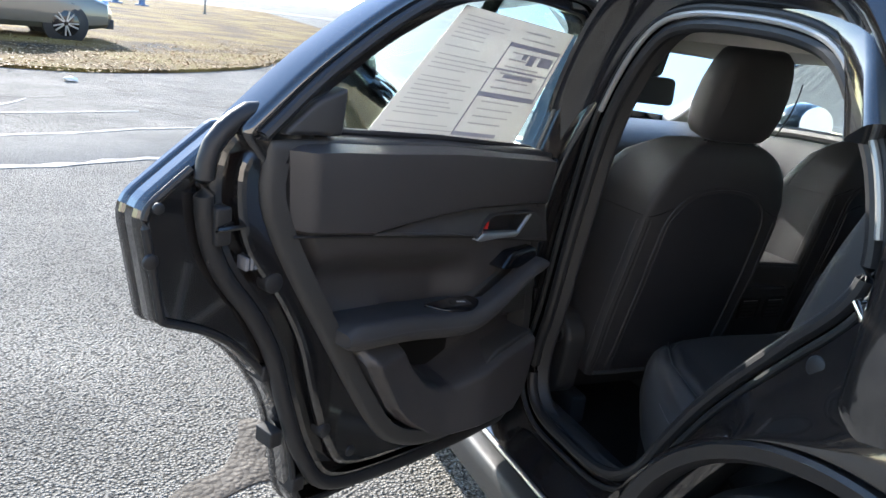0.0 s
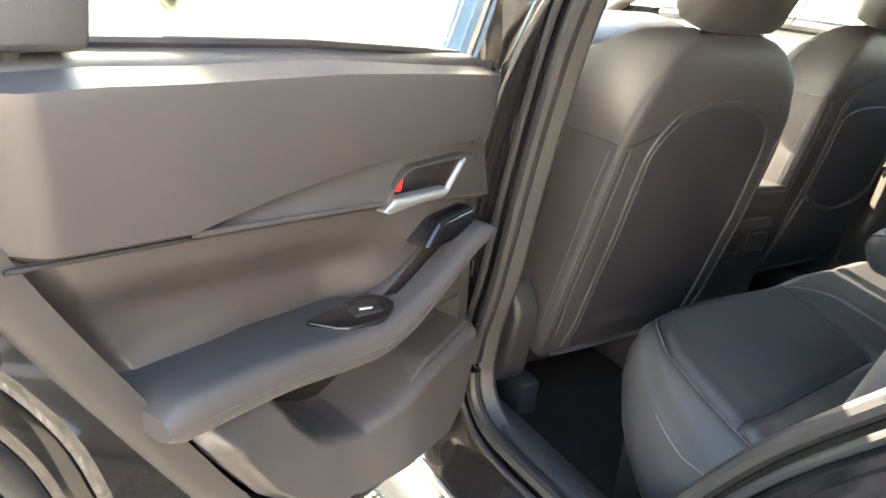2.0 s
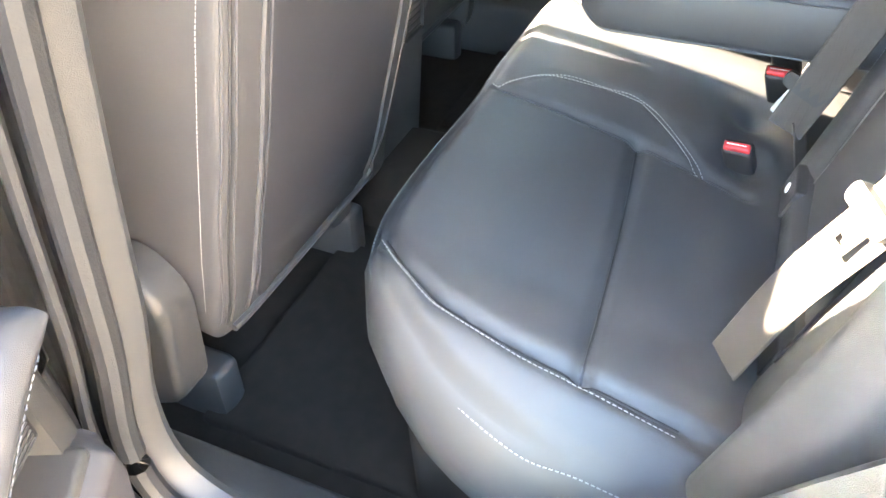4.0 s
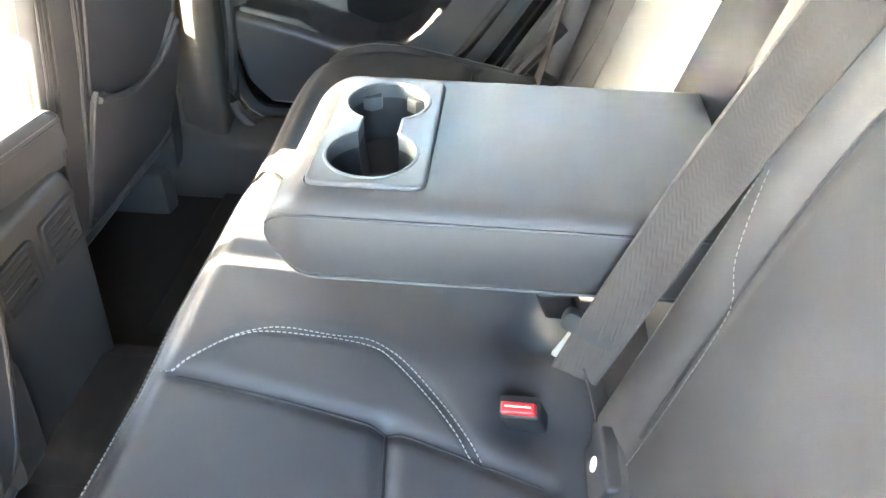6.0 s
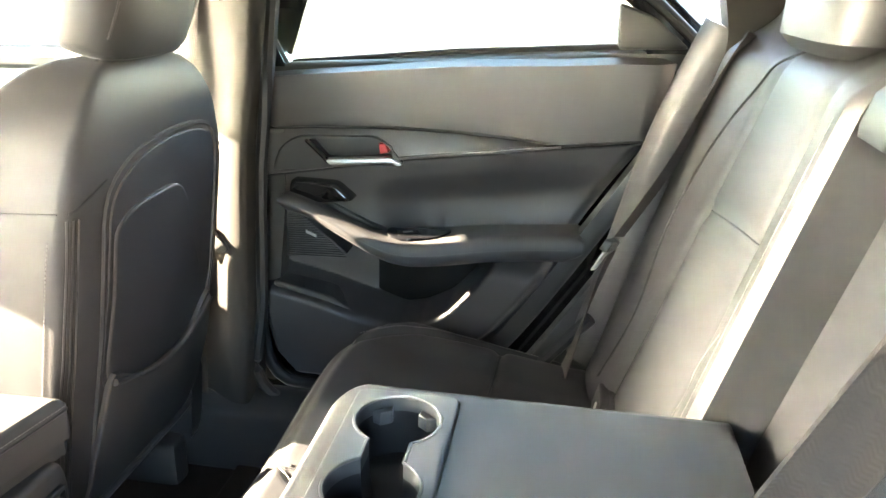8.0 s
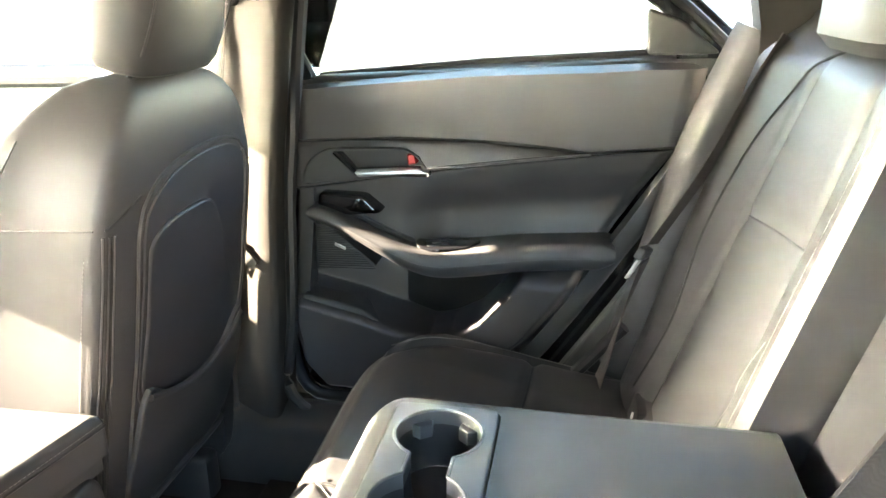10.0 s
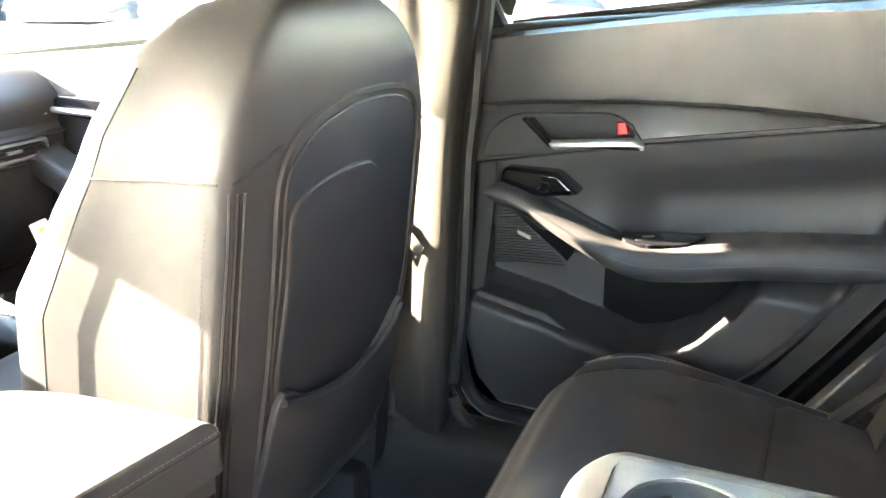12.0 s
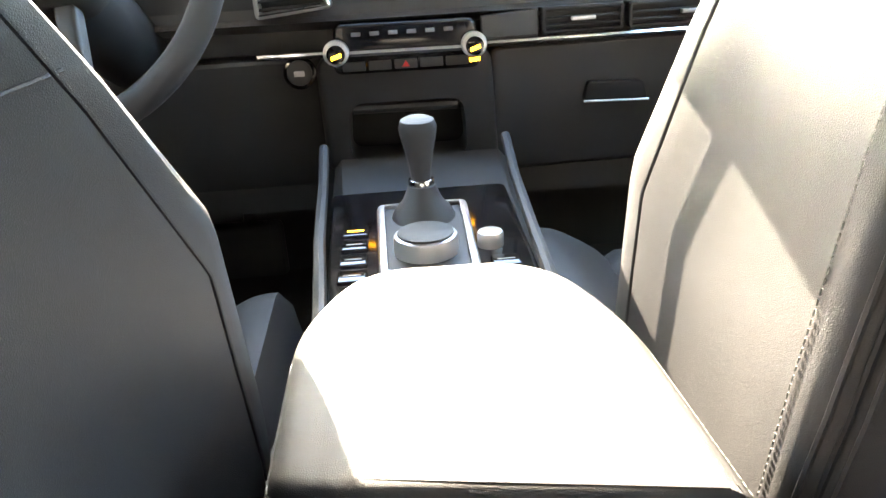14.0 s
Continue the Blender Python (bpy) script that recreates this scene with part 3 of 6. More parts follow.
    def lower(u, v):
        z0 = 0.445 + v * (0.93 - 0.445)
        s0, s1 = interp(z0, FRONT) + 0.006, interp(z0, REAR) - 0.036
        s = s0 + u * (s1 - s0)
        z = z0 + v * v * (low_line(s) - 0.93)
        deep = step(s, 0.20, 0.30) * (1 - step(s, 0.54, 0.66))
        d = -0.010 - 0.034 * (0.4 + 0.6 * step(s, 0.16, 0.30)) * step(low_line(s) - z, 0.0, 0.09) - 0.028 * step(low_line(s) - z, 0.03, 0.10) * deep
        d += 0.040 * step(0.80 - z, 0.0, 0.10) * step(s, 0.36, 0.62) + (0.030 + 0.028 * deep) * step(0.74 - z, 0.0, 0.06)
        lip = interp(s, [(p[0], p[1]) for p in RECESS[::-1]])
        far = step(s, 0.40, 0.46)
        d += (1 - far) * (0.012 * step(lip - z, -0.006, 0.012) - 0.085 * step(z - lip, -0.004, 0.022) * step(0.74 - z, 0, 0.02))
        d += far * 0.012 * step(0.80 - z, 0.0, 0.08)
        edge = min(u, (1 - u), v * 1.3)
        d -= 0.020 * (1 - step(edge, 0.0, 0.045))
        return place(s, z, max(d, -0.090))

    part("lower_panel", patch(lower, 140, 120, skirt), SOFT, t, "black lower door panel with a deep storage recess")
    part("crescent_edge", tube([place(s, low_line(s) + 0.005, 0.0015) for s in np.linspace(0.04, 0.53, 40)], 0.0032, 8), SOFT, t)
    part("belt_seal", tube([place(s, belt_line(s) + 0.002, -0.047) for s in np.linspace(0.06, 0.64, 40)], 0.006, 8), RUBBER, t, "black rubber seal at the foot of the glass")
    part("panel_groove", tube([place(s, top_line(s) - 0.001, -0.013) for s in np.linspace(0.02, 0.52, 40)], 0.0025, 6), PLASTIC_D, t)
    part("panel_groove", tube([place(s, low_line(s) - 0.001, -0.004) for s in np.linspace(0.02, 0.685, 40)], 0.0022, 6), PLASTIC_D, t)
    lip = rounded([(0.02, 0.640), (0.13, 0.618), (0.18, 0.585), (0.13, 0.560), (0.02, 0.585)], 0.01)
    part("pocket_insert", slab(lip, place, -0.05, 0.004, 0.006), PLASTIC, t, "grained plastic pocket insert")
    # Near-black plate on the recess floor, painting in a deeper pocket's shade.
    pocket_shade_o = rounded([(0.445, 0.722), (0.405, 0.668), (0.358, 0.616), (0.305, 0.589), (0.26, 0.580), (0.20, 0.594), (0.13, 0.617), (0.06, 0.636), (0.06, 0.70), (0.20, 0.715), (0.33, 0.712)], 0.02, 5)
    part("pocket_shade", slab(pocket_shade_o, place, -0.094, -0.083, 0.003), RECESS_SHADE, t, "near-black plate that paints shade into the door recess")
    # armrest
    path = curve([(0.580, 0.752), (0.45, 0.741), (0.33, 0.724), (0.255, 0.724), (0.18, 0.754), (0.10, 0.793), (0.052, 0.806)], 44)
    secs = []
    for i, (s, z) in enumerate(path):
        k = i / 43
        h = 0.028 - 0.010 * step(k, 0.5, 0.9)
        d0, d1 = -0.078 + 0.078 * step(k, 0.55, 0.68), 0.028 + 0.018 * step(k, 0.3, 0.7)
        end = 1 - 0.5 * step(k, 0.985, 1.0) - 0.5 * (1 - step(k, 0, 0.04))
        sec = rounded([(d0, -h), (d1 - 0.012, -h * 0.9), (d1, -h * 0.1), (d1 - 0.010, h * 0.85), (d0, h * 0.7)], [0.004, 0.014, 0.016, 0.014, 0.004], 5)
        secs.append([place(s, z + q * end, p) for p, q in sec])
    arm = part("armrest", loft(secs), LEATHER, t, "stitched black leatherette armrest")
    line = [place(s, z + 0.002, 0.0292 + 0.018 * step(i / 43, 0.3, 0.7)) for i, (s, z) in enumerate(path)]
    part("stitching", stitches(line[2:-2]), THREAD_D, arm, "grey stitching")
    on_top = lambda s, q, h: place(s, interp(s, ((0.20, 0.764), (0.255, 0.746), (0.33, 0.746), (0.45, 0.763))) + h, q)
    sw = rounded([(0.352, -0.034), (0.27, -0.036), (0.238, -0.018), (0.238, 0.016), (0.273, 0.026), (0.325, 0.010)], 0.012)
    plate = part("switch_plate", slab(sw, on_top, -0.02, 0.004, 0.002), GLOSS, arm, "gloss black window switch plate")
    part("window_switch", slab(rounded([(0.280, -0.010), (0.283, -0.006), (0.268, 0.003), (0.265, -0.001)], 0.001), on_top, 0.0, 0.0075, 0.001), SATIN, plate, "silver window switch")
    part("switch_rocker", slab(rounded([(0.252, -0.010), (0.29, -0.020), (0.298, 0.0), (0.260, 0.014)], 0.003), on_top, 0.0, 0.006, 0.002), PLASTIC_D, plate)
    rib_o = [(0.085, 0.775), (0.118, 0.800), (0.232, 0.744), (0.205, 0.722)]
    ribbed = part("ribbed_insert", slab(rounded(rib_o, 0.004), place, -0.034, -0.016, 0.003), PLASTIC, arm, "ribbed plastic insert behind the grip")
    ribs = []
    for k in np.linspace(0.03, 0.97, 26):
        a, b = np.array(rib_o[0]) * (1 - k) + np.array(rib_o[3]) * k, np.array(rib_o[1]) * (1 - k) + np.array(rib_o[2]) * k
        ribs.append(tube([place(*a, -0.0155), place(*b, -0.0155)], 0.0009, 4))
    part("ribs", join(*ribs), PLASTIC_D, ribbed)
    cup = rounded([(0.062, 0.812), (0.066, 0.838), (0.148, 0.836), (0.180, 0.806), (0.12, 0.798)], 0.008)
    part("grip_end", slab(cup, place, -0.07, 0.016, 0.008), GLOSS, arm)
    # handle
    bez = rounded([(0.030, 0.850), (0.045, 0.892), (0.078, 0.914), (0.215, 0.920), (0.238, 0.910), (0.266, 0.878), (0.14, 0.862)], [0.01, 0.02, 0.02, 0.02, 0.012, 0.005, 0.01])
    hd = part("handle_bezel", slab(bez, place, -0.02, 0.0045, 0.002, holes=[hole_h]), PLASTIC, t)
    part("handle_cup", slab(rounded([(0.095, 0.912), (0.22, 0.920), (0.246, 0.900), (0.24, 0.876), (0.12, 0.868)], 0.008), place, -0.04, -0.022, 0.002), PLASTIC_D, hd)
    part("door_handle", slab(rounded([(0.137, 0.866), (0.128, 0.877), (0.15, 0.879), (0.245, 0.888), (0.266, 0.875)], 0.004), place, -0.006, 0.009, 0.005), SATIN, hd, "satin silver inner door handle")
    part("strut", tube([place(0.094, 0.908, 0.002), place(0.134, 0.872, 0.004)], 0.0042, 8), GLOSS if mirrored else SATIN, hd)
    part("lock_button", slab(rounded([(0.224, 0.890), (0.222, 0.908), (0.234, 0.908), (0.239, 0.893)], 0.002), place, -0.03, -0.001, 0.002), RED, hd, "red lock button")
    # speaker grille
    tri = rounded([(0.052, 0.79), (0.045, 0.684), (0.165, 0.699)], [0.008, 0.006, 0.01])
    spk = part("speaker_grille", slab(tri, place, -0.05, -0.006, 0.003), PLASTIC_D, t, "fine black speaker grille")
    bars = [tube([place(max(0.052, 0.05), z, -0.0055), place(0.06 + (0.785 - z) * 1.05, z + 0.004, -0.0055)], 0.0011, 4) for z in np.arange(0.690, 0.775, 0.0042)]
    part("grille_slats", join(*bars), PLASTIC, spk)
    part("badge", slab([(0.085, 0.735), (0.085, 0.741), (0.105, 0.733), (0.105, 0.727)], place, -0.01, -0.0035, 0.001), SATIN, spk)
    # door edge fittings
    latch = part("latch_plate", slab(rounded([(0.775, 0.93), (0.775, 0.985), (0.80, 0.985), (0.80, 0.93)], 0.006), place, -0.06, -0.024, 0.004), PLASTIC_D, t)
    part("latch_hook", tube([place(0.775, 0.962, -0.026), place(0.80, 0.955, -0.022), place(0.755, 0.955, -0.024)], 0.004, 6), GLOSS, latch)
    for s, z, r in ((0.882, 0.917, 0.011), (0.700, 0.861, 0.016), (0.575, 0.571, 0.013), (0.51, 0.507, 0.011), (0.795, 0.905, 0.007), (0.872, 0.987, 0.008)):
        part("plug", disc(place(s, z, -0.045), Vector(place(0, 0, 1)) - Vector(place(0, 0, 0)), r, 0.024 if s < 0.72 else 0.006, 14, 0.003), RUBBER, t)
    for s, z in ((0.678, 0.697), (0.655, 0.569), (0.60, 0.46)):
        part("clip", slab(rounded([(s - 0.012, z - 0.014), (s + 0.012, z - 0.014), (s + 0.012, z + 0.014), (s - 0.012, z + 0.014)], 0.003), place, -0.09, -0.05, 0.003), PLASTIC_D, t)
    bars = []
    for k in range(3):
        bars.append(slab([(0.742 - 0.008 * k, 0.886), (0.742 - 0.008 * k, 0.905 - 0.002 * k), (0.747 - 0.008 * k, 0.905), (0.747 - 0.008 * k, 0.886)], place, -0.05, -0.0285, 0.0003))
    part("stamp_mark", join(*bars), DIM, t, "small stamped marking")
    return t


open_door = build_door("rear_left_door", "gloss black rear car door swung open, showing black trim", left_place, False)
shut_door = build_door("rear_right_door", "closed rear car door with black padded inner trim", right_place, True)


def sticker():
    """A price sheet behind the open door's glass: print that cannot be read is bars."""
    quad = [(0.316, 1.288), (-0.035, 1.262), (0.125, 1.040), (0.523, 1.076)]

    def at(u, v, d):
        a, b = np.array(quad[0]) * (1 - u) + np.array(quad[1]) * u, np.array(quad[3]) * (1 - u) + np.array(quad[2]) * u
        s, z = a * (1 - v) + b * v
        return left_place(s, z, d)

    t = thing("window_sticker", "large white price sheet fixed inside the door glass", "sticker", at(0.5, 1, -0.045))
    sheet = part("sheet", slab([(0, 0), (1, 0), (1, 1), (0, 1)], lambda u, v, d: at(u, v, d), -0.0465, -0.0452, 0.0002), SHEET, t)
    rng = random.Random(7)
    lines = []
    for k in range(26):
        v = 0.06 + k * 0.035
        u1 = 0.08 + rng.uniform(0.2, 0.42)
        if rng.random() < 0.8:
            lines.append(slab([(0.05, v), (u1, v), (u1, v + 0.009), (0.05, v + 0.009)], at, -0.0465, -0.0448, 0.0001))
    for k in range(14):
        v = 0.07 + k * 0.06
        u1 = 0.58 + rng.uniform(0.12, 0.36)
        lines.append(slab([(0.56, v), (u1, v), (u1, v + 0.011), (0.56, v + 0.011)], at, -0.0465, -0.0448, 0.0001))
    part("small_print", join(*lines), PRINT, sheet, "rows of small grey print")
    for u0, u1, v0, v1 in ((0.50, 0.97, 0.18, 0.215), (0.50, 0.97, 0.40, 0.415), (0.50, 0.97, 0.60, 0.64), (0.50, 0.82, 0.93, 0.96), (0.495, 0.503, 0.18, 0.96), (0.965, 0.972, 0.18, 0.60), (0.66, 0.70, 0.25, 0.30), (0.72, 0.78, 0.25, 0.34), (0.60, 0.86, 0.44, 0.47), (0.82, 0.94, 0.25, 0.33)):
        part("printed_block", slab([(u0, v0), (u1, v0), (u1, v1), (u0, v1)], at, -0.0465, -0.0446, 0.0001), PRINT_D, sheet, "grey-blue printed bar")


sticker()

# ---- the car: body shell ----
body = thing("car_body", "gloss black crossover body with one rear door open", "car", (0, 0, 0.2))
OPENING = [(-0.002, 0.475), (0.004, 0.56), (-0.022, 0.68), (-0.044, 0.83), (-0.070, 0.98), (-0.102, 1.11), (-0.155, 1.215), (-0.215, 1.28), (-0.29, 1.303), (-0.40, 1.305), (-0.51, 1.296), (-0.58, 1.272), (-0.63, 1.215), (-0.68, 1.14), (-0.712, 1.03), (-0.695, 0.96), (-0.62, 0.865), (-0.514, 0.725), (-0.44, 0.60), (-0.385, 0.50), (-0.30, 0.440), (-0.16, 0.427), (-0.055, 0.432)]
LOOP = curve(OPENING, 140, True)
LOOP_N = (inset(LOOP, -0.01) - LOOP) / 0.01


def side_ring(rows, mirror=1):
    """Rings that follow the door opening: (x, offset outwards) for each row."""
    secs = []
    for x, off in rows:
        P = LOOP + LOOP_N * off
        secs.append([(mirror * -x if mirror < 0 else x, p[0], p[1]) for p in P])
    secs = [[(mirror * v[0], v[1], v[2]) if mirror < 0 else v for v in s] for s in secs]
    return loft(secs, caps=False)


part("door_aperture", side_ring([(-0.775, 0.0), (-0.78, 0.018), (-0.79, 0.035), (-0.80, 0.050), (-0.81, 0.068), (-0.835, 0.082), (-0.85, 0.09), (-0.86, 0.105), (-0.85, 0.12), (-0.80, 0.125)]), PAINT, body, "gloss black painted door surround")
part("aperture_trim", side_ring([(-0.735, 0.012), (-0.737, 0.002), (-0.745, -0.002), (-0.765, 0.003), (-0.775, 0.012)]), PLASTIC, body, "black plastic inner surround")
seal = [(-0.785, p[0], p[1]) for p in LOOP]
part("opening_seal", tube(seal, 0.0125, 10, closed=True), RUBBER, body, "black rubber opening seal")
seal = [(-0.796, p[0], p[1]) for p in LOOP + LOOP_N * 0.026]
part("lip_seal", tube(seal, 0.006, 8, closed=True), RUBBER, body)
part("roof_chrome_edge", tube([(-0.80, p[0], p[1]) for p in (LOOP + LOOP_N * 0.016)[36:82]], 0.0055, 8), material("bright_pinch_weld", (0.36, 0.35, 0.33), 0.35, 0.5), body, "bright edge over the opening")

WHEEL = (-0.86, 0.375)


def quarter(u, v):
    """Rear quarter between the opening and the wheel arch."""
    A = curve([(-0.16, 0.335), (-0.33, 0.36), (-0.44, 0.47), (-0.52, 0.62), (-0.60, 0.76), (-0.72, 0.91), (-0.80, 1.03), (-0.80, 1.12)], 60)
    a0 = np.interp(u, [0, 0.75, 1], [math.radians(-6), math.radians(100), math.radians(125)])
    b = (WHEEL[0] + 0.425 * math.cos(a0), WHEEL[1] + 0.425 * math.sin(a0))
    if u > 0.75:
        k = (u - 0.75) / 0.25
        b = (b[0] - 0.5 * k, b[1] + 0.05 * k)
    a = A[min(59, int(u * 59))] * (1 - (u * 59) % 1) + A[min(59, int(u * 59) + 1)] * ((u * 59) % 1)
    y, z = a[0] * (1 - v) + b[0] * v, a[1] * (1 - v) + b[1] * v
    x = -0.845 - 0.035 * step(v, 0.0, 1.0) - 0.018 * math.sin(math.pi * v)
    return (x, y, z)


part("quarter_panel", patch(quarter, 60, 20, lambda p: (p[0] + 0.04, p[1], p[2])), PAINT, body, "gloss black rear quarter panel")
arch = [(WHEEL[0] + 0.425 * math.cos(a), WHEEL[1] + 0.425 * math.sin(a)) for a in np.linspace(math.radians(-12), math.radians(192), 60)]
secs = []
for x, off in ((-0.86, -0.002), (-0.885, -0.005), (-0.890, -0.012), (-0.886, -0.032), (-0.87, -0.040), (-0.80, -0.040)):
    secs.append([(x, WHEEL[0] + (0.425 + off) * math.cos(a), WHEEL[1] + (0.425 + off) * math.sin(a)) for a in np.linspace(math.radians(-12), math.radians(192), 60)])
verts = [p for s in secs for p in s]
faces = [[k * 60 + i, k * 60 + i + 1, (k + 1) * 60 + i + 1, (k + 1) * 60 + i] for k in range(len(secs) - 1) for i in range(59)]
part("wheel_arch", (verts, faces), material("satin_black_cladding", (0.010, 0.010, 0.011), 0.42, 0, 0.3, 900, 0.15), body, "satin black plastic arch cladding")
part("arch_liner", loft([[(x, WHEEL[0] + 0.40 * math.cos(a), WHEEL[1] + 0.40 * math.sin(a)) for a in np.linspace(math.radians(-20), math.radians(200), 40)] for x in (-0.87, -0.72, -0.55)], caps=False), PLASTIC_D, body)
wheel = part("wheel", disc((-0.66, *WHEEL), (-1, 0, 0), 0.345, 0.19, 40, 0.03), RUBBER, body, "black tyre")
part("rim", disc((-0.835, *WHEEL), (-1, 0, 0), 0.235, 0.012, 32, 0.004), GLOSS, wheel)
for k in range(10):
    a = k * math.pi / 5
    part("spoke", tube([(-0.85, WHEEL[0] + 0.03 * math.cos(a), WHEEL[1] + 0.03 * math.sin(a)), (-0.85, WHEEL[0] + 0.225 * math.cos(a + 0.1), WHEEL[1] + 0.225 * math.sin(a + 0.1))], 0.013, 6, up=(1, 0, 0)), SATIN, wheel)
part("striker", tube([(-0.80, -0.735, 0.985), (-0.838, -0.745, 0.985), (-0.838, -0.765, 0.955), (-0.80, -0.755, 0.955)], 0.005, 8), CHROME, body, "chrome door striker")
part("bump_stop", disc((-0.835, -0.725, 0.885), (-1, 0, 0), 0.017, 0.016, 18, 0.004), RUBBER, body)
part("bump_stop_ring", disc((-0.835, -0.725, 0.885), (-1, 0, 0), 0.023, 0.006, 18, 0.002), GLOSS, body)
# sill
sill = rounded([(-0.74, 0.40), (-0.80, 0.385), (-0.835, 0.355), (-0.86, 0.345), (-0.875, 0.30), (-0.86, 0.235), (-0.72, 0.22)], 0.01, 3)
part("sill", loft([[(p[0], y, p[1]) for p in sill] for y in np.linspace(-0.44, 2.2, 12)]), PAINT, body, "gloss black sill")
step_sec = rounded([(-0.862, 0.335), (-0.905, 0.325), (-0.912, 0.30), (-0.90, 0.235), (-0.85, 0.22)], 0.008, 3)
part("sill_cladding", loft([[(p[0], y, p[1]) for p in step_sec] for y in np.linspace(-0.40, 1.35, 10)]), PLASTIC, body, "grey-black plastic sill cladding")
part("sill_strip", tube([(-0.868, -0.35, 0.343), (-0.868, 1.3, 0.343)], 0.006, 8), SATIN, body)
# outer skin ahead of and above the opening: front left door, B-pillar, roof rail
front_skin = rounded([(-0.02, 0.36), (0.06, 0.355), (1.02, 0.345), (1.15, 0.45), (1.16, 1.0), (0.10, 1.03), (-0.02, 1.02)], 0.03)
fd = part("front_left_door", slab(front_skin, lambda y, z, d: (-0.80 - d, y + 0.06, z), -0.06, 0.06, 0.015), PAINT, body, "gloss black front door, shut")
fr_out = rounded([(0.02, 1.02), (-0.11, 1.30), (-0.06, 1.36), (0.25, 1.37), (0.80, 1.30), (1.24, 1.03)], [0.02, 0.04, 0.05, 0.1, 0.1, 0.02])
fr_in = rounded([(0.15, 1.035), (0.05, 1.285), (0.09, 1.325), (0.25, 1.33), (0.77, 1.265), (1.14, 1.035)], [0.02, 0.04, 0.05, 0.1, 0.1, 0.02])


def lean(side):
    return lambda y, z, d: (side * (0.80 + d - 0.42 * max(0, z - 1.02)), y + 0.04, z)


# Opening ends early at the front, so the frame shades the driver's shoulder.
fr_left = rounded([(0.11, 1.08), (0.02, 1.28), (0.06, 1.325), (0.25, 1.335), (0.56, 1.315), (0.64, 1.07)], [0.02, 0.03, 0.03, 0.1, 0.05, 0.02])
part("front_window_frame", slab(fr_out, lean(-1), -0.03, 0.02, 0.006, holes=[fr_left]), PAINT, fd)
pane = part("front_window_pane", slab(inset(fr_left, -0.008), lean(-1), -0.006, -0.002, 0.0005), GLASS, fd)
pane.visible_shadow = False
pillar = [(-0.745, 0.125, 0.36), (-0.745, 0.095, 0.6), (-0.745, 0.045, 0.83), (-0.735, 0.012, 1.03), (-0.715, -0.045, 1.2), (-0.67, -0.10, 1.33)]
part("pillar_trim", sweep(curve(pillar, 24), rounded([(-0.025, -0.04), (0.025, -0.04), (0.025, 0.04), (-0.025, 0.04)], 0.015, 4), up=(0, -1, 0)), PLASTIC, body, "black B-pillar trim")
part("pillar_skin", sweep(curve([(-0.815, 0.10, 0.36), (-0.815, 0.05, 0.7), (-0.80, 0.0, 1.0), (-0.735, -0.07, 1.22), (-0.69, -0.10, 1.34)], 20), rounded([(-0.035, -0.055), (0.03, -0.055), (0.03, 0.03), (-0.035, 0.03)], 0.015, 4), up=(0, -1, 0)), PAINT, body, "gloss black B-pillar")
rail = curve([(-0.80, -0.70, 1.19), (-0.755, -0.60, 1.33), (-0.735, -0.35, 1.375), (-0.725, -0.10, 1.385), (-0.70, 0.25, 1.378), (-0.67, 0.80, 1.33), (-0.73, 1.30, 1.06)], 50)
part("roof_rail", sweep(rail, rounded([(-0.05, -0.035), (0.06, -0.03), (0.05, 0.03), (-0.04, 0.025)], 0.015, 4)), PAINT, body, "gloss black roof side")


def roof(u, v):
    x = -0.70 + 1.40 * u
    y = -1.45 + 2.30 * v
    crown = 1 - (2 * u - 1) ** 2
    return (x, y, 1.385 + 0.06 * crown + 0.03 * math.sin(math.pi * min(1, v * 1.05)) - 0.10 * (1 - v) ** 3)


part("roof", patch(roof, 24, 24, lambda p: (p[0], p[1], p[2] - 0.015)), PAINT, body, "gloss black roof")
part("antenna_fin", loft([[(x * (1 - k), -1.25 + 0.1 * k + y * (1 - 0.6 * k), 1.40 + 0.06 * k) for x, y in ((-0.02, -0.06), (0.02, -0.06), (0.0, 0.08))] for k in (0, 0.5, 0.95)]), PAINT, body)


def liner(u, v):
    x = -0.60 + 1.20 * u
    y = -1.35 + 2.19 * v
    e = min(u, 1 - u, v + 0.06, 1.05 - v)
    return (x, y, 1.315 - 0.015 * step(v, 0.75, 1.0) - 0.035 * (1 - step(e, 0, 0.12)) + 0.045 * (1 - (2 * u - 1) ** 2))


part("headliner", patch(liner, 24, 24, lambda p: (p[0], p[1], p[2] + 0.02)), LINER, body, "pale cloth headliner")
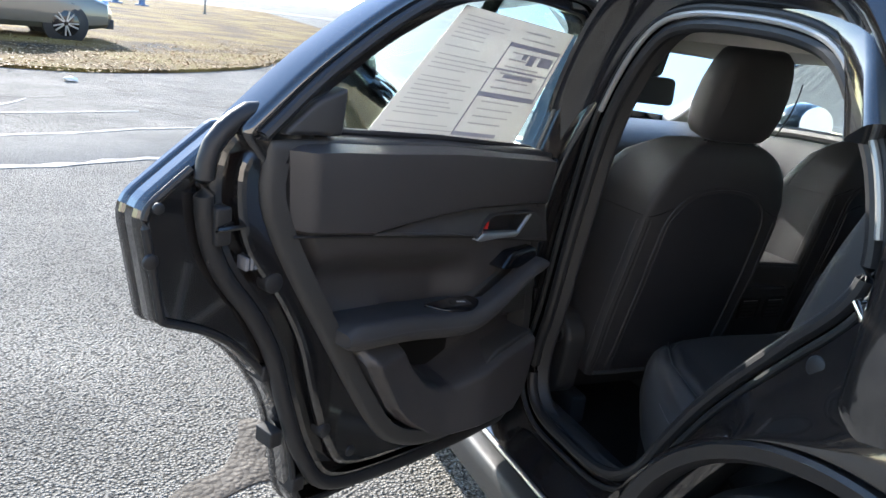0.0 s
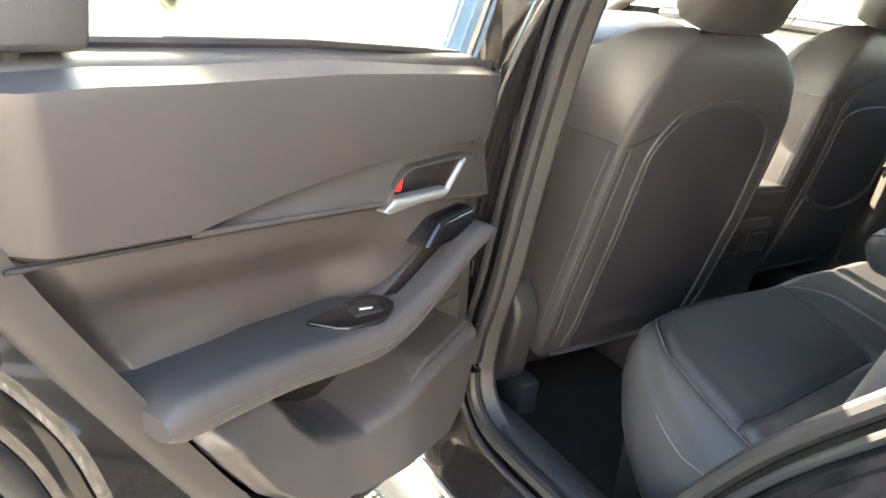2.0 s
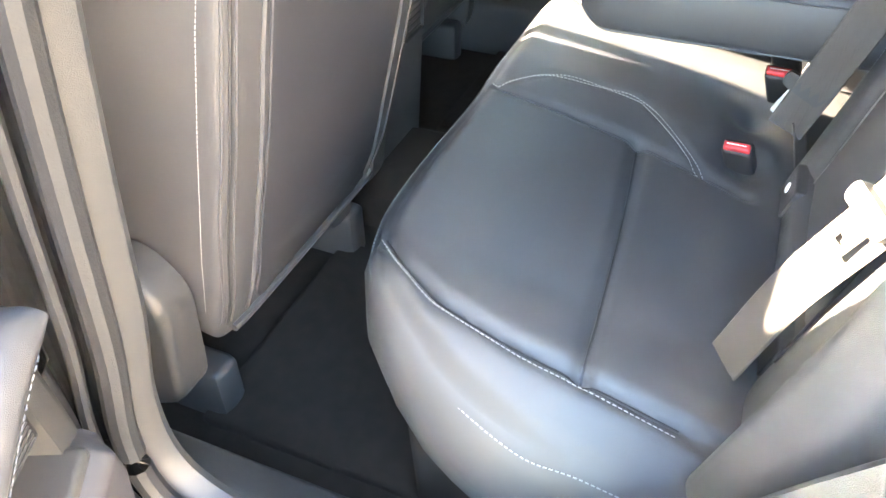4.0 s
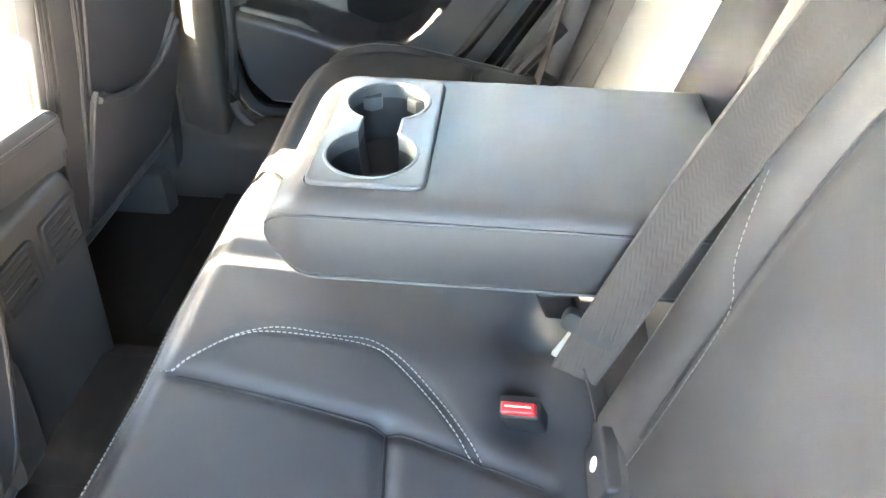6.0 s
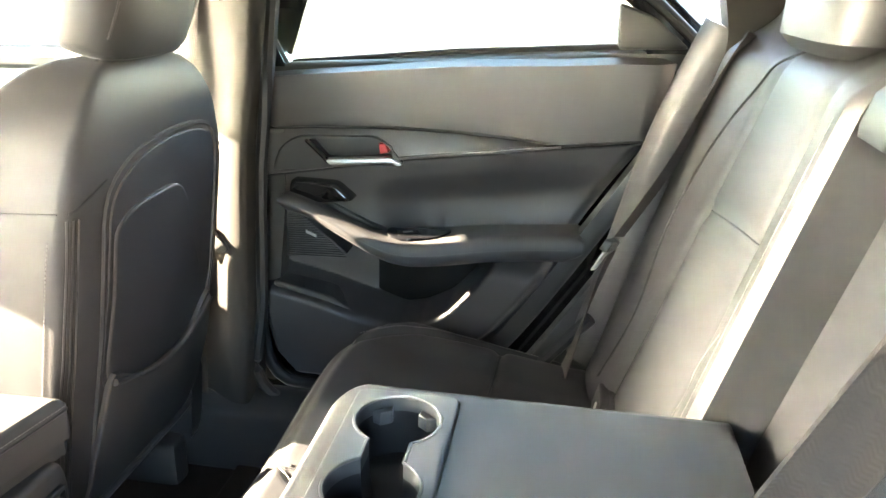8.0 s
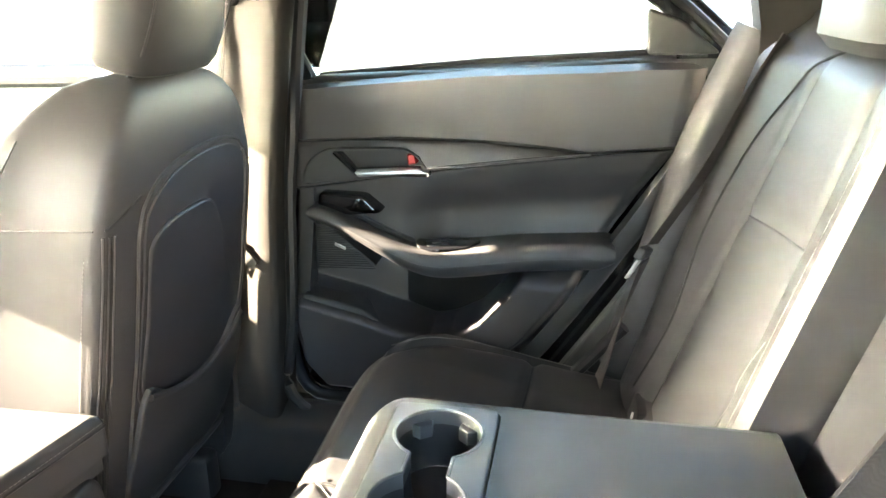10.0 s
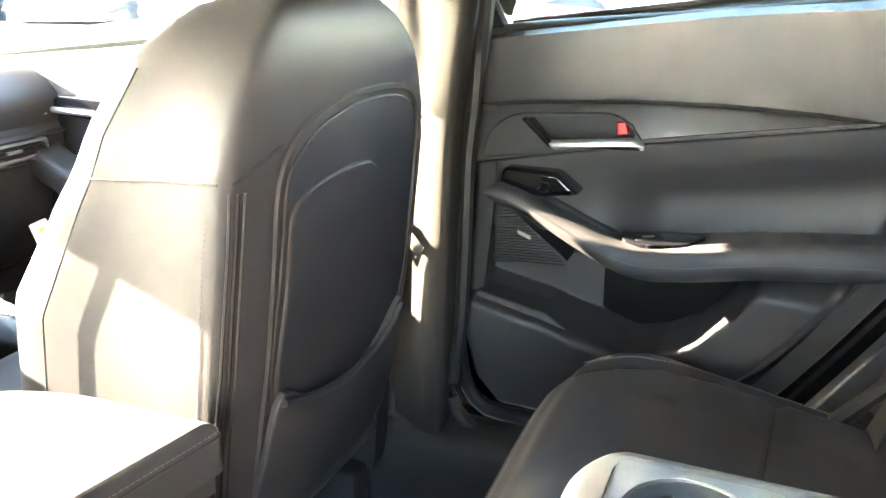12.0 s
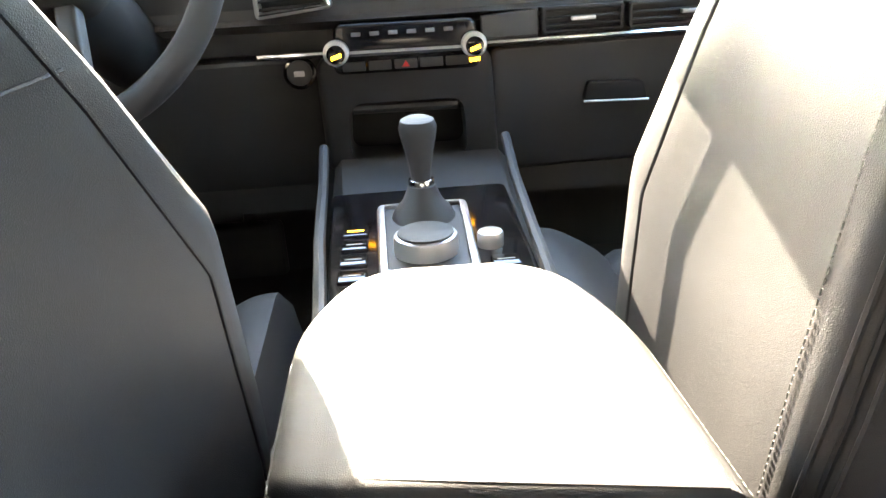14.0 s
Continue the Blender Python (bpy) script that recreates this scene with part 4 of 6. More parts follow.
for side in (-1, 1):
    # A-pillars, roof side lining and the upper side of the body
    post = curve([(side * 0.60, 0.83, 1.315), (side * 0.66, 1.06, 1.19), (side * 0.73, 1.34, 1.02), (side * 0.75, 1.48, 0.94)], 24)
    part("windscreen_pillar", sweep(post, rounded([(-0.045, -0.03), (0.045, -0.03), (0.045, 0.03), (-0.045, 0.03)], 0.015, 4)), LINER, body, "pale cloth-covered windscreen pillar")
    post = [(p[0] + side * 0.045, p[1], p[2] + 0.03) for p in post]
    part("windscreen_pillar_skin", sweep(post, rounded([(-0.05, -0.02), (0.05, -0.02), (0.05, 0.02), (-0.05, 0.02)], 0.012, 4)), PAINT, body)
    cant = curve([(side * 0.62, 0.83, 1.325), (side * 0.665, 0.0, 1.345), (side * 0.67, -0.4, 1.325), (side * 0.66, -0.70, 1.24), (side * 0.69, -0.85, 1.10)], 24)
    part("roof_side_lining", sweep(cant, rounded([(-0.045, -0.025), (0.045, -0.025), (0.045, 0.025), (-0.045, 0.025)], 0.012, 4)), LINER, body)


def screen(u, v):
    w = 0.62 + 0.12 * (1 - v)
    x = (2 * u - 1) * w
    return (x, 0.85 + 0.70 * (1 - v) - 0.10 * (2 * u - 1) ** 2, 0.965 + 0.375 * v + 0.02 * (1 - (2 * u - 1) ** 2))


ws = part("windscreen", patch(screen, 24, 16, lambda p: (p[0], p[1] + 0.002, p[2] + 0.004)), GLASS, body, "clear windscreen")
ws.visible_shadow = False
bonnet = lambda u, v: ((2 * u - 1) * (0.78 - 0.05 * v), 1.50 + 1.0 * v, 0.965 - 0.16 * v * v + 0.02 * (1 - (2 * u - 1) ** 2))
part("bonnet", patch(bonnet, 16, 16, lambda p: (p[0], p[1], p[2] - 0.03)), PAINT, body, "gloss black bonnet")
for side in (-1, 1):
    wing = slab(rounded([(1.10, 0.36), (1.34, 0.40), (1.40, 0.72), (2.0, 0.80), (2.5, 0.70), (2.52, 0.80), (1.5, 0.97), (1.12, 1.0)], 0.03), lambda y, z, d: (side * (0.80 + d), y, z), -0.03, 0.05, 0.02)
    part("front_wing", wing, PAINT, body)
# Header beam, added unseen and hung low to keep sun off the rear armrest.
header = curve([(-0.60, 0.835, 1.285), (-0.35, 0.86, 1.30), (0.0, 0.87, 1.305), (0.35, 0.86, 1.30), (0.60, 0.835, 1.285)], 30)
part("sun_block_header", sweep(header, rounded([(-0.04, -0.055), (0.03, -0.055), (0.03, 0.03), (-0.04, 0.03)], 0.015, 4)), LINER, body, "pale cloth-covered header beam added to block sun")
part("floor_pan", box(-0.78, 0.78, -1.5, 1.45, 0.18, 0.26, 0.01), PLASTIC_D, body)
part("rear_bulkhead", box(-0.70, 0.70, -1.52, -1.46, 0.26, 1.30, 0.01), PLASTIC_D, body)
part("boot_floor", box(-0.72, 0.72, -1.48, -0.80, 0.60, 0.64, 0.01), CARPET, body)
part("front_bulkhead", box(-0.74, 0.74, 1.36, 1.42, 0.24, 0.93, 0.01), PLASTIC_D, body)
# right flank: front door, rear quarter lining and outer skin
out_skin = rounded([(-1.5, 0.40), (-1.32, 0.36), (-0.45, 0.30), (1.15, 0.30), (1.16, 0.95), (-0.6, 0.985), (-1.5, 1.03)], 0.04)
part("right_outer_skin", slab(out_skin, lambda y, z, d: (0.83 + d, y, z), -0.02, 0.04, 0.015), PAINT, body)
part("left_rear_flank", slab(rounded([(-1.50, 0.85), (-1.28, 0.80), (-0.86, 0.80), (-0.78, 0.86), (-0.78, 1.10), (-1.5, 1.12)], 0.02), lambda y, z, d: (-0.85 - d, y, z), -0.02, 0.03, 0.012), PAINT, body)
part("left_upper_quarter", slab(rounded([(-1.5, 1.10), (-0.76, 1.08), (-0.70, 1.20), (-0.62, 1.37), (-1.45, 1.36)], 0.03), lambda y, z, d: (-0.80 - d + 0.35 * max(0, z - 1.1), y, z), -0.02, 0.03, 0.012), PAINT, body)
part("left_quarter_lining", slab(rounded([(-1.45, 0.60), (-0.80, 0.60), (-0.72, 0.90), (-0.74, 1.10), (-0.62, 1.30), (-1.45, 1.30)], 0.03), lambda y, z, d: (-0.72 - d + 0.25 * max(0, z - 1.0), y, z), -0.02, 0.02, 0.012), PLASTIC, body)
part("right_quarter_lining", slab(rounded([(-1.45, 0.50), (-0.70, 0.40), (-0.60, 0.85), (-0.655, 1.10), (-0.60, 1.30), (-1.45, 1.30)], 0.03), lambda y, z, d: (0.66 + d - 0.25 * max(0, z - 1.0), y, z), -0.02, 0.05, 0.012), PILLAR, body, "warm grey rear quarter lining")
edge_r = [(-0.345, 0.50), (-0.40, 0.585), (-0.448, 0.66), (-0.492, 0.732), (-0.542, 0.81), (-0.595, 0.883), (-0.632, 0.942), (-0.655, 1.04)]
part("right_side_trim", slab(rounded(edge_r + [(-0.80, 1.04), (-0.80, 0.50)], 0.01), lambda y, z, d: (0.672 - d, y - 0.028, z), -0.02, 0.008, 0.005), PLASTIC, body, "black plastic side trim between door and seat")
cleat = [(0.655, 0.10, 0.42), (0.655, 0.09, 0.60), (0.655, 0.075, 0.87), (0.65, 0.05, 1.05), (0.60, 0.0, 1.28)]
part("right_door_seal", tube(curve([(0.60, -0.50, 0.66), (0.62, -0.30, 0.44), (0.645, -0.05, 0.385), (0.655, 0.10, 0.44)] + cleat[1:], 60), 0.011, 8), RUBBER, body, "black rubber seal along the shut door")
post = curve([(0.665, 0.20, 0.38), (0.665, 0.19, 0.6), (0.665, 0.175, 0.87), (0.655, 0.15, 1.05), (0.60, 0.10, 1.30)], 24)
part("right_pillar_trim", sweep(post, rounded([(0.018, -0.10), (0.05, -0.10), (0.05, 0.085), (-0.046, 0.085), (-0.046, 0.055)], 0.012, 4), up=(0, -1, 0)), PILLAR, body, "warm grey B-pillar trim")
part("pillar_joint", tube([(0.634, 0.295, 0.68), (0.634, 0.105, 0.685)], 0.0018, 6), PLASTIC_D, body)
part("right_sill_trim", slab(rounded([(0.60, 0.40), (0.66, 0.425), (0.70, 0.41), (0.70, 0.28), (0.58, 0.28)], 0.012), lambda x, z, d: (x, d, z), -0.45, 1.3, 0.01), PLASTIC, body, "black sill trim")
part("left_sill_trim", slab(rounded([(-0.668, 0.36), (-0.685, 0.405), (-0.735, 0.43), (-0.765, 0.432), (-0.77, 0.36), (-0.67, 0.28)], 0.012), lambda x, z, d: (x, d, z), -0.36, 1.3, 0.01), PLASTIC, body, "grained black sill scuff trim")
# Matt black in place of soft trim, painting in the shade on this door.
fd = part("front_right_door", slab(rounded([(0.26, 0.36), (1.10, 0.36), (1.14, 0.98), (0.22, 1.04)], 0.03), lambda y, z, d: (0.72 - d, y, z), -0.08, 0.02, 0.015), PLASTIC_D, body, "shut front door with black trim darkened for shade")
part("front_armrest", sweep(curve([(0.66, 0.30, 0.72), (0.65, 0.60, 0.71), (0.645, 0.80, 0.74), (0.655, 0.95, 0.80)], 20), rounded([(-0.035, -0.03), (0.035, -0.03), (0.035, 0.025), (-0.035, 0.025)], 0.015, 4)), LEATHER, fd)
part("front_handle_bezel", slab(rounded([(0.78, 0.86), (0.80, 0.90), (0.92, 0.905), (0.95, 0.87)], 0.01), lambda y, z, d: (0.70 - d, y, z), -0.01, 0.015, 0.003), GLOSS, fd)
part("front_door_handle", tube([(0.68, 0.82, 0.875), (0.675, 0.92, 0.88)], 0.006, 8), SATIN, fd)
part("front_door_shelf", tube([(0.70, 0.24, 1.035), (0.705, 0.7, 1.02), (0.715, 1.12, 0.985)], 0.022, 10), PLASTIC_D, fd)
part("front_right_frame", slab(fr_out, lean(1), -0.03, 0.02, 0.006, holes=[fr_in]), PAINT, fd)
pane = part("front_right_pane", slab(inset(fr_in, -0.008), lean(1), -0.006, -0.002, 0.0005), GLASS, fd)
pane.visible_shadow = False


def door_mirror(side):
    t = thing("door_mirror", "black door mirror with a bright glass", "mirror", (side * 0.98, 0.92, 1.0), "door mirrors")
    secs = []
    for k, sc in ((0, 0.75), (0.02, 0.95), (0.07, 1.0), (0.12, 0.8), (0.15, 0.4)):
        secs.append([(side * (0.98 + 0.11 * sc * p), 0.88 + k, 1.055 + 0.07 * sc * q) for p, q in ring(1, 20)])
    part("housing", loft(secs), PAINT, t)
    # Blue in the glass colour stands in for a reflection of the sky.
    part("glass", loft([[(side * (0.98 + 0.10 * p), 0.878 - d, 1.055 + 0.062 * q) for p, q in ring(1, 24)] for d in (0, 0.003)]), material("sky_tinted_mirror_glass", (0.40, 0.50, 0.62), 0.02, 1.0), t, "mirror glass")
    part("arm", tube([(side * 0.90, 0.94, 1.01), (side * 0.80, 1.0, 0.99)], 0.025, 10), PAINT, t)


door_mirror(1)
door_mirror(-1)
hinge = part("check_strap", slab(rounded([(-0.02, 0.69), (0.03, 0.69), (0.03, 0.72), (-0.02, 0.72)], 0.004), lambda s, z, d: left_place(s, z, d), -0.08, -0.02, 0.003), CHROME, body, "steel door check strap")
for z in (0.50, 0.92):
    part("hinge", disc((-0.835, 0.02, z), (0, 0, 1), 0.012, 0.06, 14), PAINT, body)

# ---- front seats ----


def front_seat(name, label, cx, y0, recline, group, pocketed, wide, shift, front, flare, slim):
    """A front seat: lofted back with seams, panel and pocket, headrest on posts, cushion, side cover."""
    inner = 1 if cx < 0 else -1
    z0 = 0.455
    c, s = math.cos(recline), math.sin(recline)
    t = thing(name, label, "car seat", (cx, y0 + 0.25, 0.30), group)

    def at(x, w, b):
        """x across, w up the back, b backwards."""
        return (cx + x * (slim if x * inner < 0 else 1.0), y0 - s * w - c * b, z0 + c * w - s * b)

    width = ((0, 0.225), (0.05, 0.238), (0.15, 0.243), (0.30, 0.243), (0.42, 0.240), (0.50, 0.232), (0.56, 0.205), (0.60, 0.170), (0.625, 0.130), (0.635, 0.08))
    depth = ((0, 0.045), (0.08, 0.058), (0.3, 0.062), (0.5, 0.055), (0.58, 0.045), (0.62, 0.03), (0.635, 0.012))

    width = tuple((w, x * wide / 0.243) for w, x in width)

    def splay(w):
        """How far the bolsters open out towards the front at height w."""
        return flare * interp(w, ((0, 0.9), (0.12, 1.0), (0.30, 1.0), (0.46, 0.85), (0.60, 0.3)))


    def back_at(x, w, off=0.0):
        W, D = interp(w, width), interp(w, depth)
        k = min(1.0, abs(x) / W)
        return at(x, w, D * (1 - k ** 9) ** (1 / 9) + off)

    secs = []
    for w in [0, 0.02, 0.05] + list(np.linspace(0.09, 0.54, 26)) + [0.56, 0.58, 0.60, 0.615, 0.627, 0.635]:
        W, D = interp(w, width), interp(w, depth)
        F = front * interp(w, ((0, 0.75), (0.08, 1.0), (0.30, 1.0), (0.46, 0.6), (0.56, 0.46), (0.62, 0.25), (0.635, 0.08)))
        pts = []
        for a in np.linspace(0, 2 * math.pi, 64, endpoint=False):
            ca, sa = math.cos(a), math.sin(a)
            x = W * math.copysign(abs(ca) ** (2 / 9), ca)
            if sa < 0:
                x = W * math.copysign(abs(ca) ** 0.07, ca) * (1 + splay(w) * min(1, 1.3 * abs(sa)))
            if sa >= 0:
                b = D * abs(sa) ** (2 / 9)
            else:
                k = min(1.0, abs(ca) ** 0.2)
                b = -F * (0.55 + 0.85 * step(k, 0.45, 0.8)) * abs(sa) ** 0.5
            pts.append(at(x, w, b))
        secs.append(pts)
    shell = part("backrest", loft(secs), LEATHER, t, "black leatherette seat back")
    # seams: yoke across the shoulders, zipped strips down the sides
    def piping(pts, r=0.0022, mat=LEATHER, name="seam"):
        line = [back_at(x, w, r * 0.25) for x, w in curve(pts, 60)]
        return part(name, tube(line, r, 6, up=(0, -1, 0)), mat, shell)

    Wy, yk = wide * 0.93, 0.486 if pocketed else 0.464
    for sd in (-1, 1):
        piping([(sd * Wy, yk), (sd * 0.172, yk + 0.010), (sd * 0.138 + shift, yk + 0.026)], 0.0015, PLASTIC_D)
        line = [at(sd * (interp(0.452, width) * (1 + 0.9 * splay(0.452) * k) + 0.0006), yk - 0.03 * k, 0.040 - (front * 0.72 + 0.040) * k) for k in np.linspace(0, 1, 12)]
        part("seam", tube(line, 0.0011, 6), PLASTIC_D, shell)
    arch = [(-0.130, 0.03), (-0.130, 0.22), (-0.128, 0.40), (-0.118, 0.474), (-0.078, 0.524), (0.0, 0.541), (0.078, 0.524), (0.118, 0.474), (0.128, 0.40), (0.130, 0.22), (0.130, 0.03)]
    if pocketed:
        arch = [(-0.128, 0.03), (-0.126, 0.22), (-0.122, 0.40), (-0.121, 0.465), (-0.110, 0.500), (-0.078, 0.524), (-0.040, 0.536), (0.005, 0.542), (0.061, 0.541), (0.103, 0.532), (0.122, 0.512), (0.132, 0.465), (0.136, 0.40), (0.136, 0.22), (0.134, 0.03)]
    piping([(x * 1.19 + shift, w) for x, w in arch], 0.0035, LEATHER, "piping")
    for sd in (-1, 1):
        for dx in (0.0, 0.007, 0.014):
            piping([(sd * (interp(w, width) * 0.975 - 0.014 + dx), w) for w in (0.03, 0.16, 0.30, yk - 0.008)], 0.0018, PLASTIC_D if dx == 0.007 else LEATHER, "zip_strip")
    # recessed back panel and pocket
    if pocketed:
        panel = [(-0.117, 0.235), (-0.113, 0.40), (-0.111, 0.462), (-0.101, 0.492), (-0.072, 0.515), (-0.036, 0.527), (0.005, 0.533), (0.060, 0.532), (0.098, 0.523), (0.114, 0.505), (0.123, 0.462), (0.127, 0.40), (0.127, 0.235), (0.06, 0.190), (0, 0.185), (-0.06, 0.195)]
    else:
        panel = [(-0.118, 0.05), (-0.119, 0.40), (-0.111, 0.468), (-0.073, 0.514), (0, 0.530), (0.073, 0.514), (0.111, 0.468), (0.119, 0.40), (0.118, 0.05), (0.06, 0.03), (0, 0.025), (-0.06, 0.03)]
    panel = curve(panel, 96, True)
    part("back_panel", slab(panel, lambda x, w, d: back_at(x * 1.19 + shift, w, d), -0.004, 0.0028, 0.002), LEATHER_B, shell, "dark seat back panel")
    if pocketed:
      inner_p = curve([(-0.112, 0.24), (-0.108, 0.36), (-0.106, 0.435), (-0.098, 0.450), (-0.068, 0.464), (-0.015, 0.468), (0.022, 0.465), (0.042, 0.448), (0.060, 0.405), (0.084, 0.330), (0.116, 0.250), (0.108, 0.225), (0.05, 0.198), (0, 0.192), (-0.05, 0.205)], 72, True)
      part("panel_pad", slab(inner_p, lambda x, w, d: back_at(x * 1.19 + shift, w, d), 0.0, 0.0065, 0.004), LEATHER_B, shell)
      pocket = curve([(-0.120, 0.04), (-0.118, 0.238), (-0.06, 0.212), (0.0, 0.197), (0.068, 0.206), (0.126, 0.246), (0.127, 0.04), (0, 0.03)], 72, True)
      part("map_pocket", slab(pocket, lambda x, w, d: back_at(x * 1.19 + shift, w, d + 0.010 * step(w, 0.05, 0.2)), -0.004, 0.004, 0.003), LEATHER, shell, "leatherette map pocket")
      lip = [back_at(x * 1.19 + shift, w, 0.016) for x, w in curve([(-0.114, 0.238), (-0.06, 0.214), (0.0, 0.199), (0.068, 0.208), (0.119, 0.243)], 30)]
      part("pocket_lip", tube(lip, 0.005, 8, up=(0, -1, 0)), LEATHER, shell)
    hem = [back_at(x, 0.012, 0.003) for x in np.linspace(-0.18, 0.18, 30)]
    part("hem", tube(hem, 0.006, 8, up=(0, -1, 0)), LEATHER, shell)
    for sd in (-1, 1):
        line = [at(sd * (0.985 * (1 + splay(w))) * interp(w, width), w, -front * 1.0 * interp(w, ((0, 0.75), (0.08, 1.0), (0.30, 1.0), (0.46, 0.6), (0.56, 0.46)))) for w in np.linspace(0.12, 0.56, 60)]
        part("edge_seam", tube(line, 0.0012, 6, up=(0, -1, 0)), LEATHER_B, shell, "dark stitched edge")
        line = [at(sd * (interp(w, width) + 0.0006), w, 0.030) for w in np.linspace(0.06, 0.45, 60)]
        part("side_seam", stitches(line, r=0.0005, up=(0, -1, 0)), THREAD, shell, "pale stitching")
    # headrest
    hs = []
    for w, W, D in ((0, 0.085, 0.03), (0.006, 0.105, 0.043), (0.02, 0.118, 0.05), (0.06, 0.126, 0.056), (0.11, 0.122, 0.055), (0.15, 0.112, 0.048), (0.175, 0.10, 0.04), (0.188, 0.082, 0.028), (0.193, 0.05, 0.012)):
        hs.append([at((0.0 if pocketed else -0.012) + 0.88 * W * math.copysign(abs(math.cos(a)) ** 0.6, math.cos(a)), (0.634 + w if pocketed else 0.642 + 1.1 * w), D * math.copysign(abs(math.sin(a)) ** 0.6, math.sin(a)) - 0.008) for a in np.linspace(0, 2 * math.pi, 40, endpoint=False)])
    head = part("headrest", loft(hs), LEATHER, t, "black leatherette headrest")
    for sd in (-1, 1):
        part("headrest_post", tube([at(sd * 0.072, 0.595, 0.0), at(sd * 0.072, 0.69, 0.002)], 0.0065, 10, up=(0, 1, 0)), CHROME, head, "chrome post")
        part("post_collar", disc(at(sd * 0.072, 0.612, 0.0), (0, -s, c), 0.014, 0.01, 14), PLASTIC_D, head)
        line = [at(sd * 0.097, 0.655 + w, 0.025 + 0.018 * math.sin(w * 16)) for w in np.linspace(0.01, 0.14, 16)]
        part("headrest_seam", tube(line, 0.0016, 6, up=(0, -1, 0)), LEATHER, head)
    # cushion
    def cushion(u, v):
        x = (2 * u - 1) * 0.255
        y = y0 + 0.02 + 0.50 * v
        k = abs(2 * u - 1)
        z = 0.545 + 0.05 * step(k, 0.5, 0.85) * (1 - 0.3 * v) + 0.03 * v - 0.09 * step(k, 0.93, 1.0) - 0.10 * step(v, 0.88, 1.0)
        z -= 0.012 * math.exp(-((k - 0.55) / 0.03) ** 2)
        return (cx + x, y, z)

    part("seat_cushion", patch(cushion, 40, 30, lambda p: (p[0], p[1], 0.43)), LEATHER, t, "black leatherette cushion")
    base = part("seat_frame", box(cx - 0.22, cx + 0.22, y0 + 0.06, y0 + 0.50, 0.36, 0.45, 0.02), PLASTIC_D, t)
    for sd in (-1, 1):
        part("rail", box(cx + sd * 0.18 - 0.025, cx + sd * 0.18 + 0.025, y0 - 0.02, y0 + 0.55, 0.285, 0.37, 0.01), PLASTIC, base, "plastic-capped seat rail")
        # side cover with recliner boss
        sx, dz = cx + sd * (0.215 if pocketed else 0.235), -0.05 if pocketed else 0.0
        cover = rounded([(y0 - 0.03, 0.40), (y0 - 0.045, 0.56), (y0 + 0.0, 0.605), (y0 + 0.08, 0.60), (y0 + 0.30, 0.56), (y0 + 0.46, 0.53), (y0 + 0.46, 0.42), (y0 + 0.05, 0.36)], [0.03, 0.03, 0.04, 0.03, 0.03, 0.03, 0.03, 0.04])
        cov = part("side_cover", slab(cover, lambda y, z, d: (sx + sd * d, y, z + dz), -0.015, 0.035, 0.012), PLASTIC, t, "black plastic side cover")
        part("recliner_cap", disc((sx + sd * 0.03, y0 + 0.01, 0.555 + dz), (sd, 0, 0), 0.032, 0.012, 24, 0.006), PLASTIC, cov)
        part("cover_ridge", tube([(sx + sd * 0.036, y0 + 0.045, 0.59 + dz), (sx + sd * 0.037, y0 + 0.05, 0.50 + dz), (sx + sd * 0.034, y0 + 0.02, 0.41 + dz)], 0.004, 8), PLASTIC, cov)
    part("underseat_bracket", box(cx + inner * 0.12, cx + inner * 0.19, y0 - 0.01, y0 + 0.08, 0.37, 0.46, 0.012), PLASTIC, base)
    return t


front_seat("driver_seat", "black leatherette front seat with chrome headrest posts, behind the wheel", -0.382, 0.115, radians(13), "front seats", False, 0.213, -0.002, 0.185, 0.26, 1.0)
front_seat("passenger_seat", "black leatherette front seat with a map pocket, beside the console", 0.362, 0.235, radians(10.5), "front seats", True, 0.206, 0.008, 0.150, 0.09, 0.965)


# ---- rear bench ----
INNER_SEAM = [(-0.172, -0.128), (-0.113, -0.188), (-0.10, -0.26), (-0.102, -0.313), (-0.15, -0.372), (-0.20, -0.414)]
GROOVE = [(-0.176, -0.133), (-0.178, -0.22), (-0.187, -0.325), (-0.20, -0.40), (-0.215, -0.47)]
CROSS = [(-0.592, -0.358), (-0.36, -0.343), (-0.187, -0.325)]
SIDE = [(-0.518, -0.130), (-0.545, -0.162), (-0.576, -0.215), (-0.591, -0.30), (-0.594, -0.36), (-0.60, -0.45), (-0.61, -0.53)]


def bench_z(x, y):
    z = 0.628 + 0.19 * (y + 0.13)
    a = -abs(x)
    z += 0.012 * step(abs(x), 0.20, 0.09)
    z += 0.010 * step(-a, 0.50, 0.57) - 0.052 * step(-a, 0.592, 0.675)
    z -= 0.009 * math.exp(-(dist_line(a, y, CROSS) / 0.009) ** 2)
    z -= 0.008 * math.exp(-(dist_line(a, y, GROOVE) / 0.009) ** 2)
    z -= 0.013 * math.exp(-(dist_line(a, y, SIDE) / 0.009) ** 2)
    z -= 0.004 * math.exp(-(dist_line(a, y, INNER_SEAM) / 0.006) ** 2)
    k = dist_line(a, y, [(-0.37, -0.20), (-0.37, -0.28)])
    z += 0.008 * math.exp(-(k / 0.12) ** 2)
    for bx in (-0.15, -0.045):
        z -= 0.018 * math.exp(-((x - bx) / 0.03) ** 2 - ((y + 0.455) / 0.028) ** 2)
    return z


def bench_front(x):
    return interp(abs(x), ((0, -0.112), (0.40, -0.108), (0.47, -0.110), (0.53, -0.124), (0.575, -0.150), (0.605, -0.182), (0.628, -0.222), (0.643, -0.268), (0.650, -0.32)))


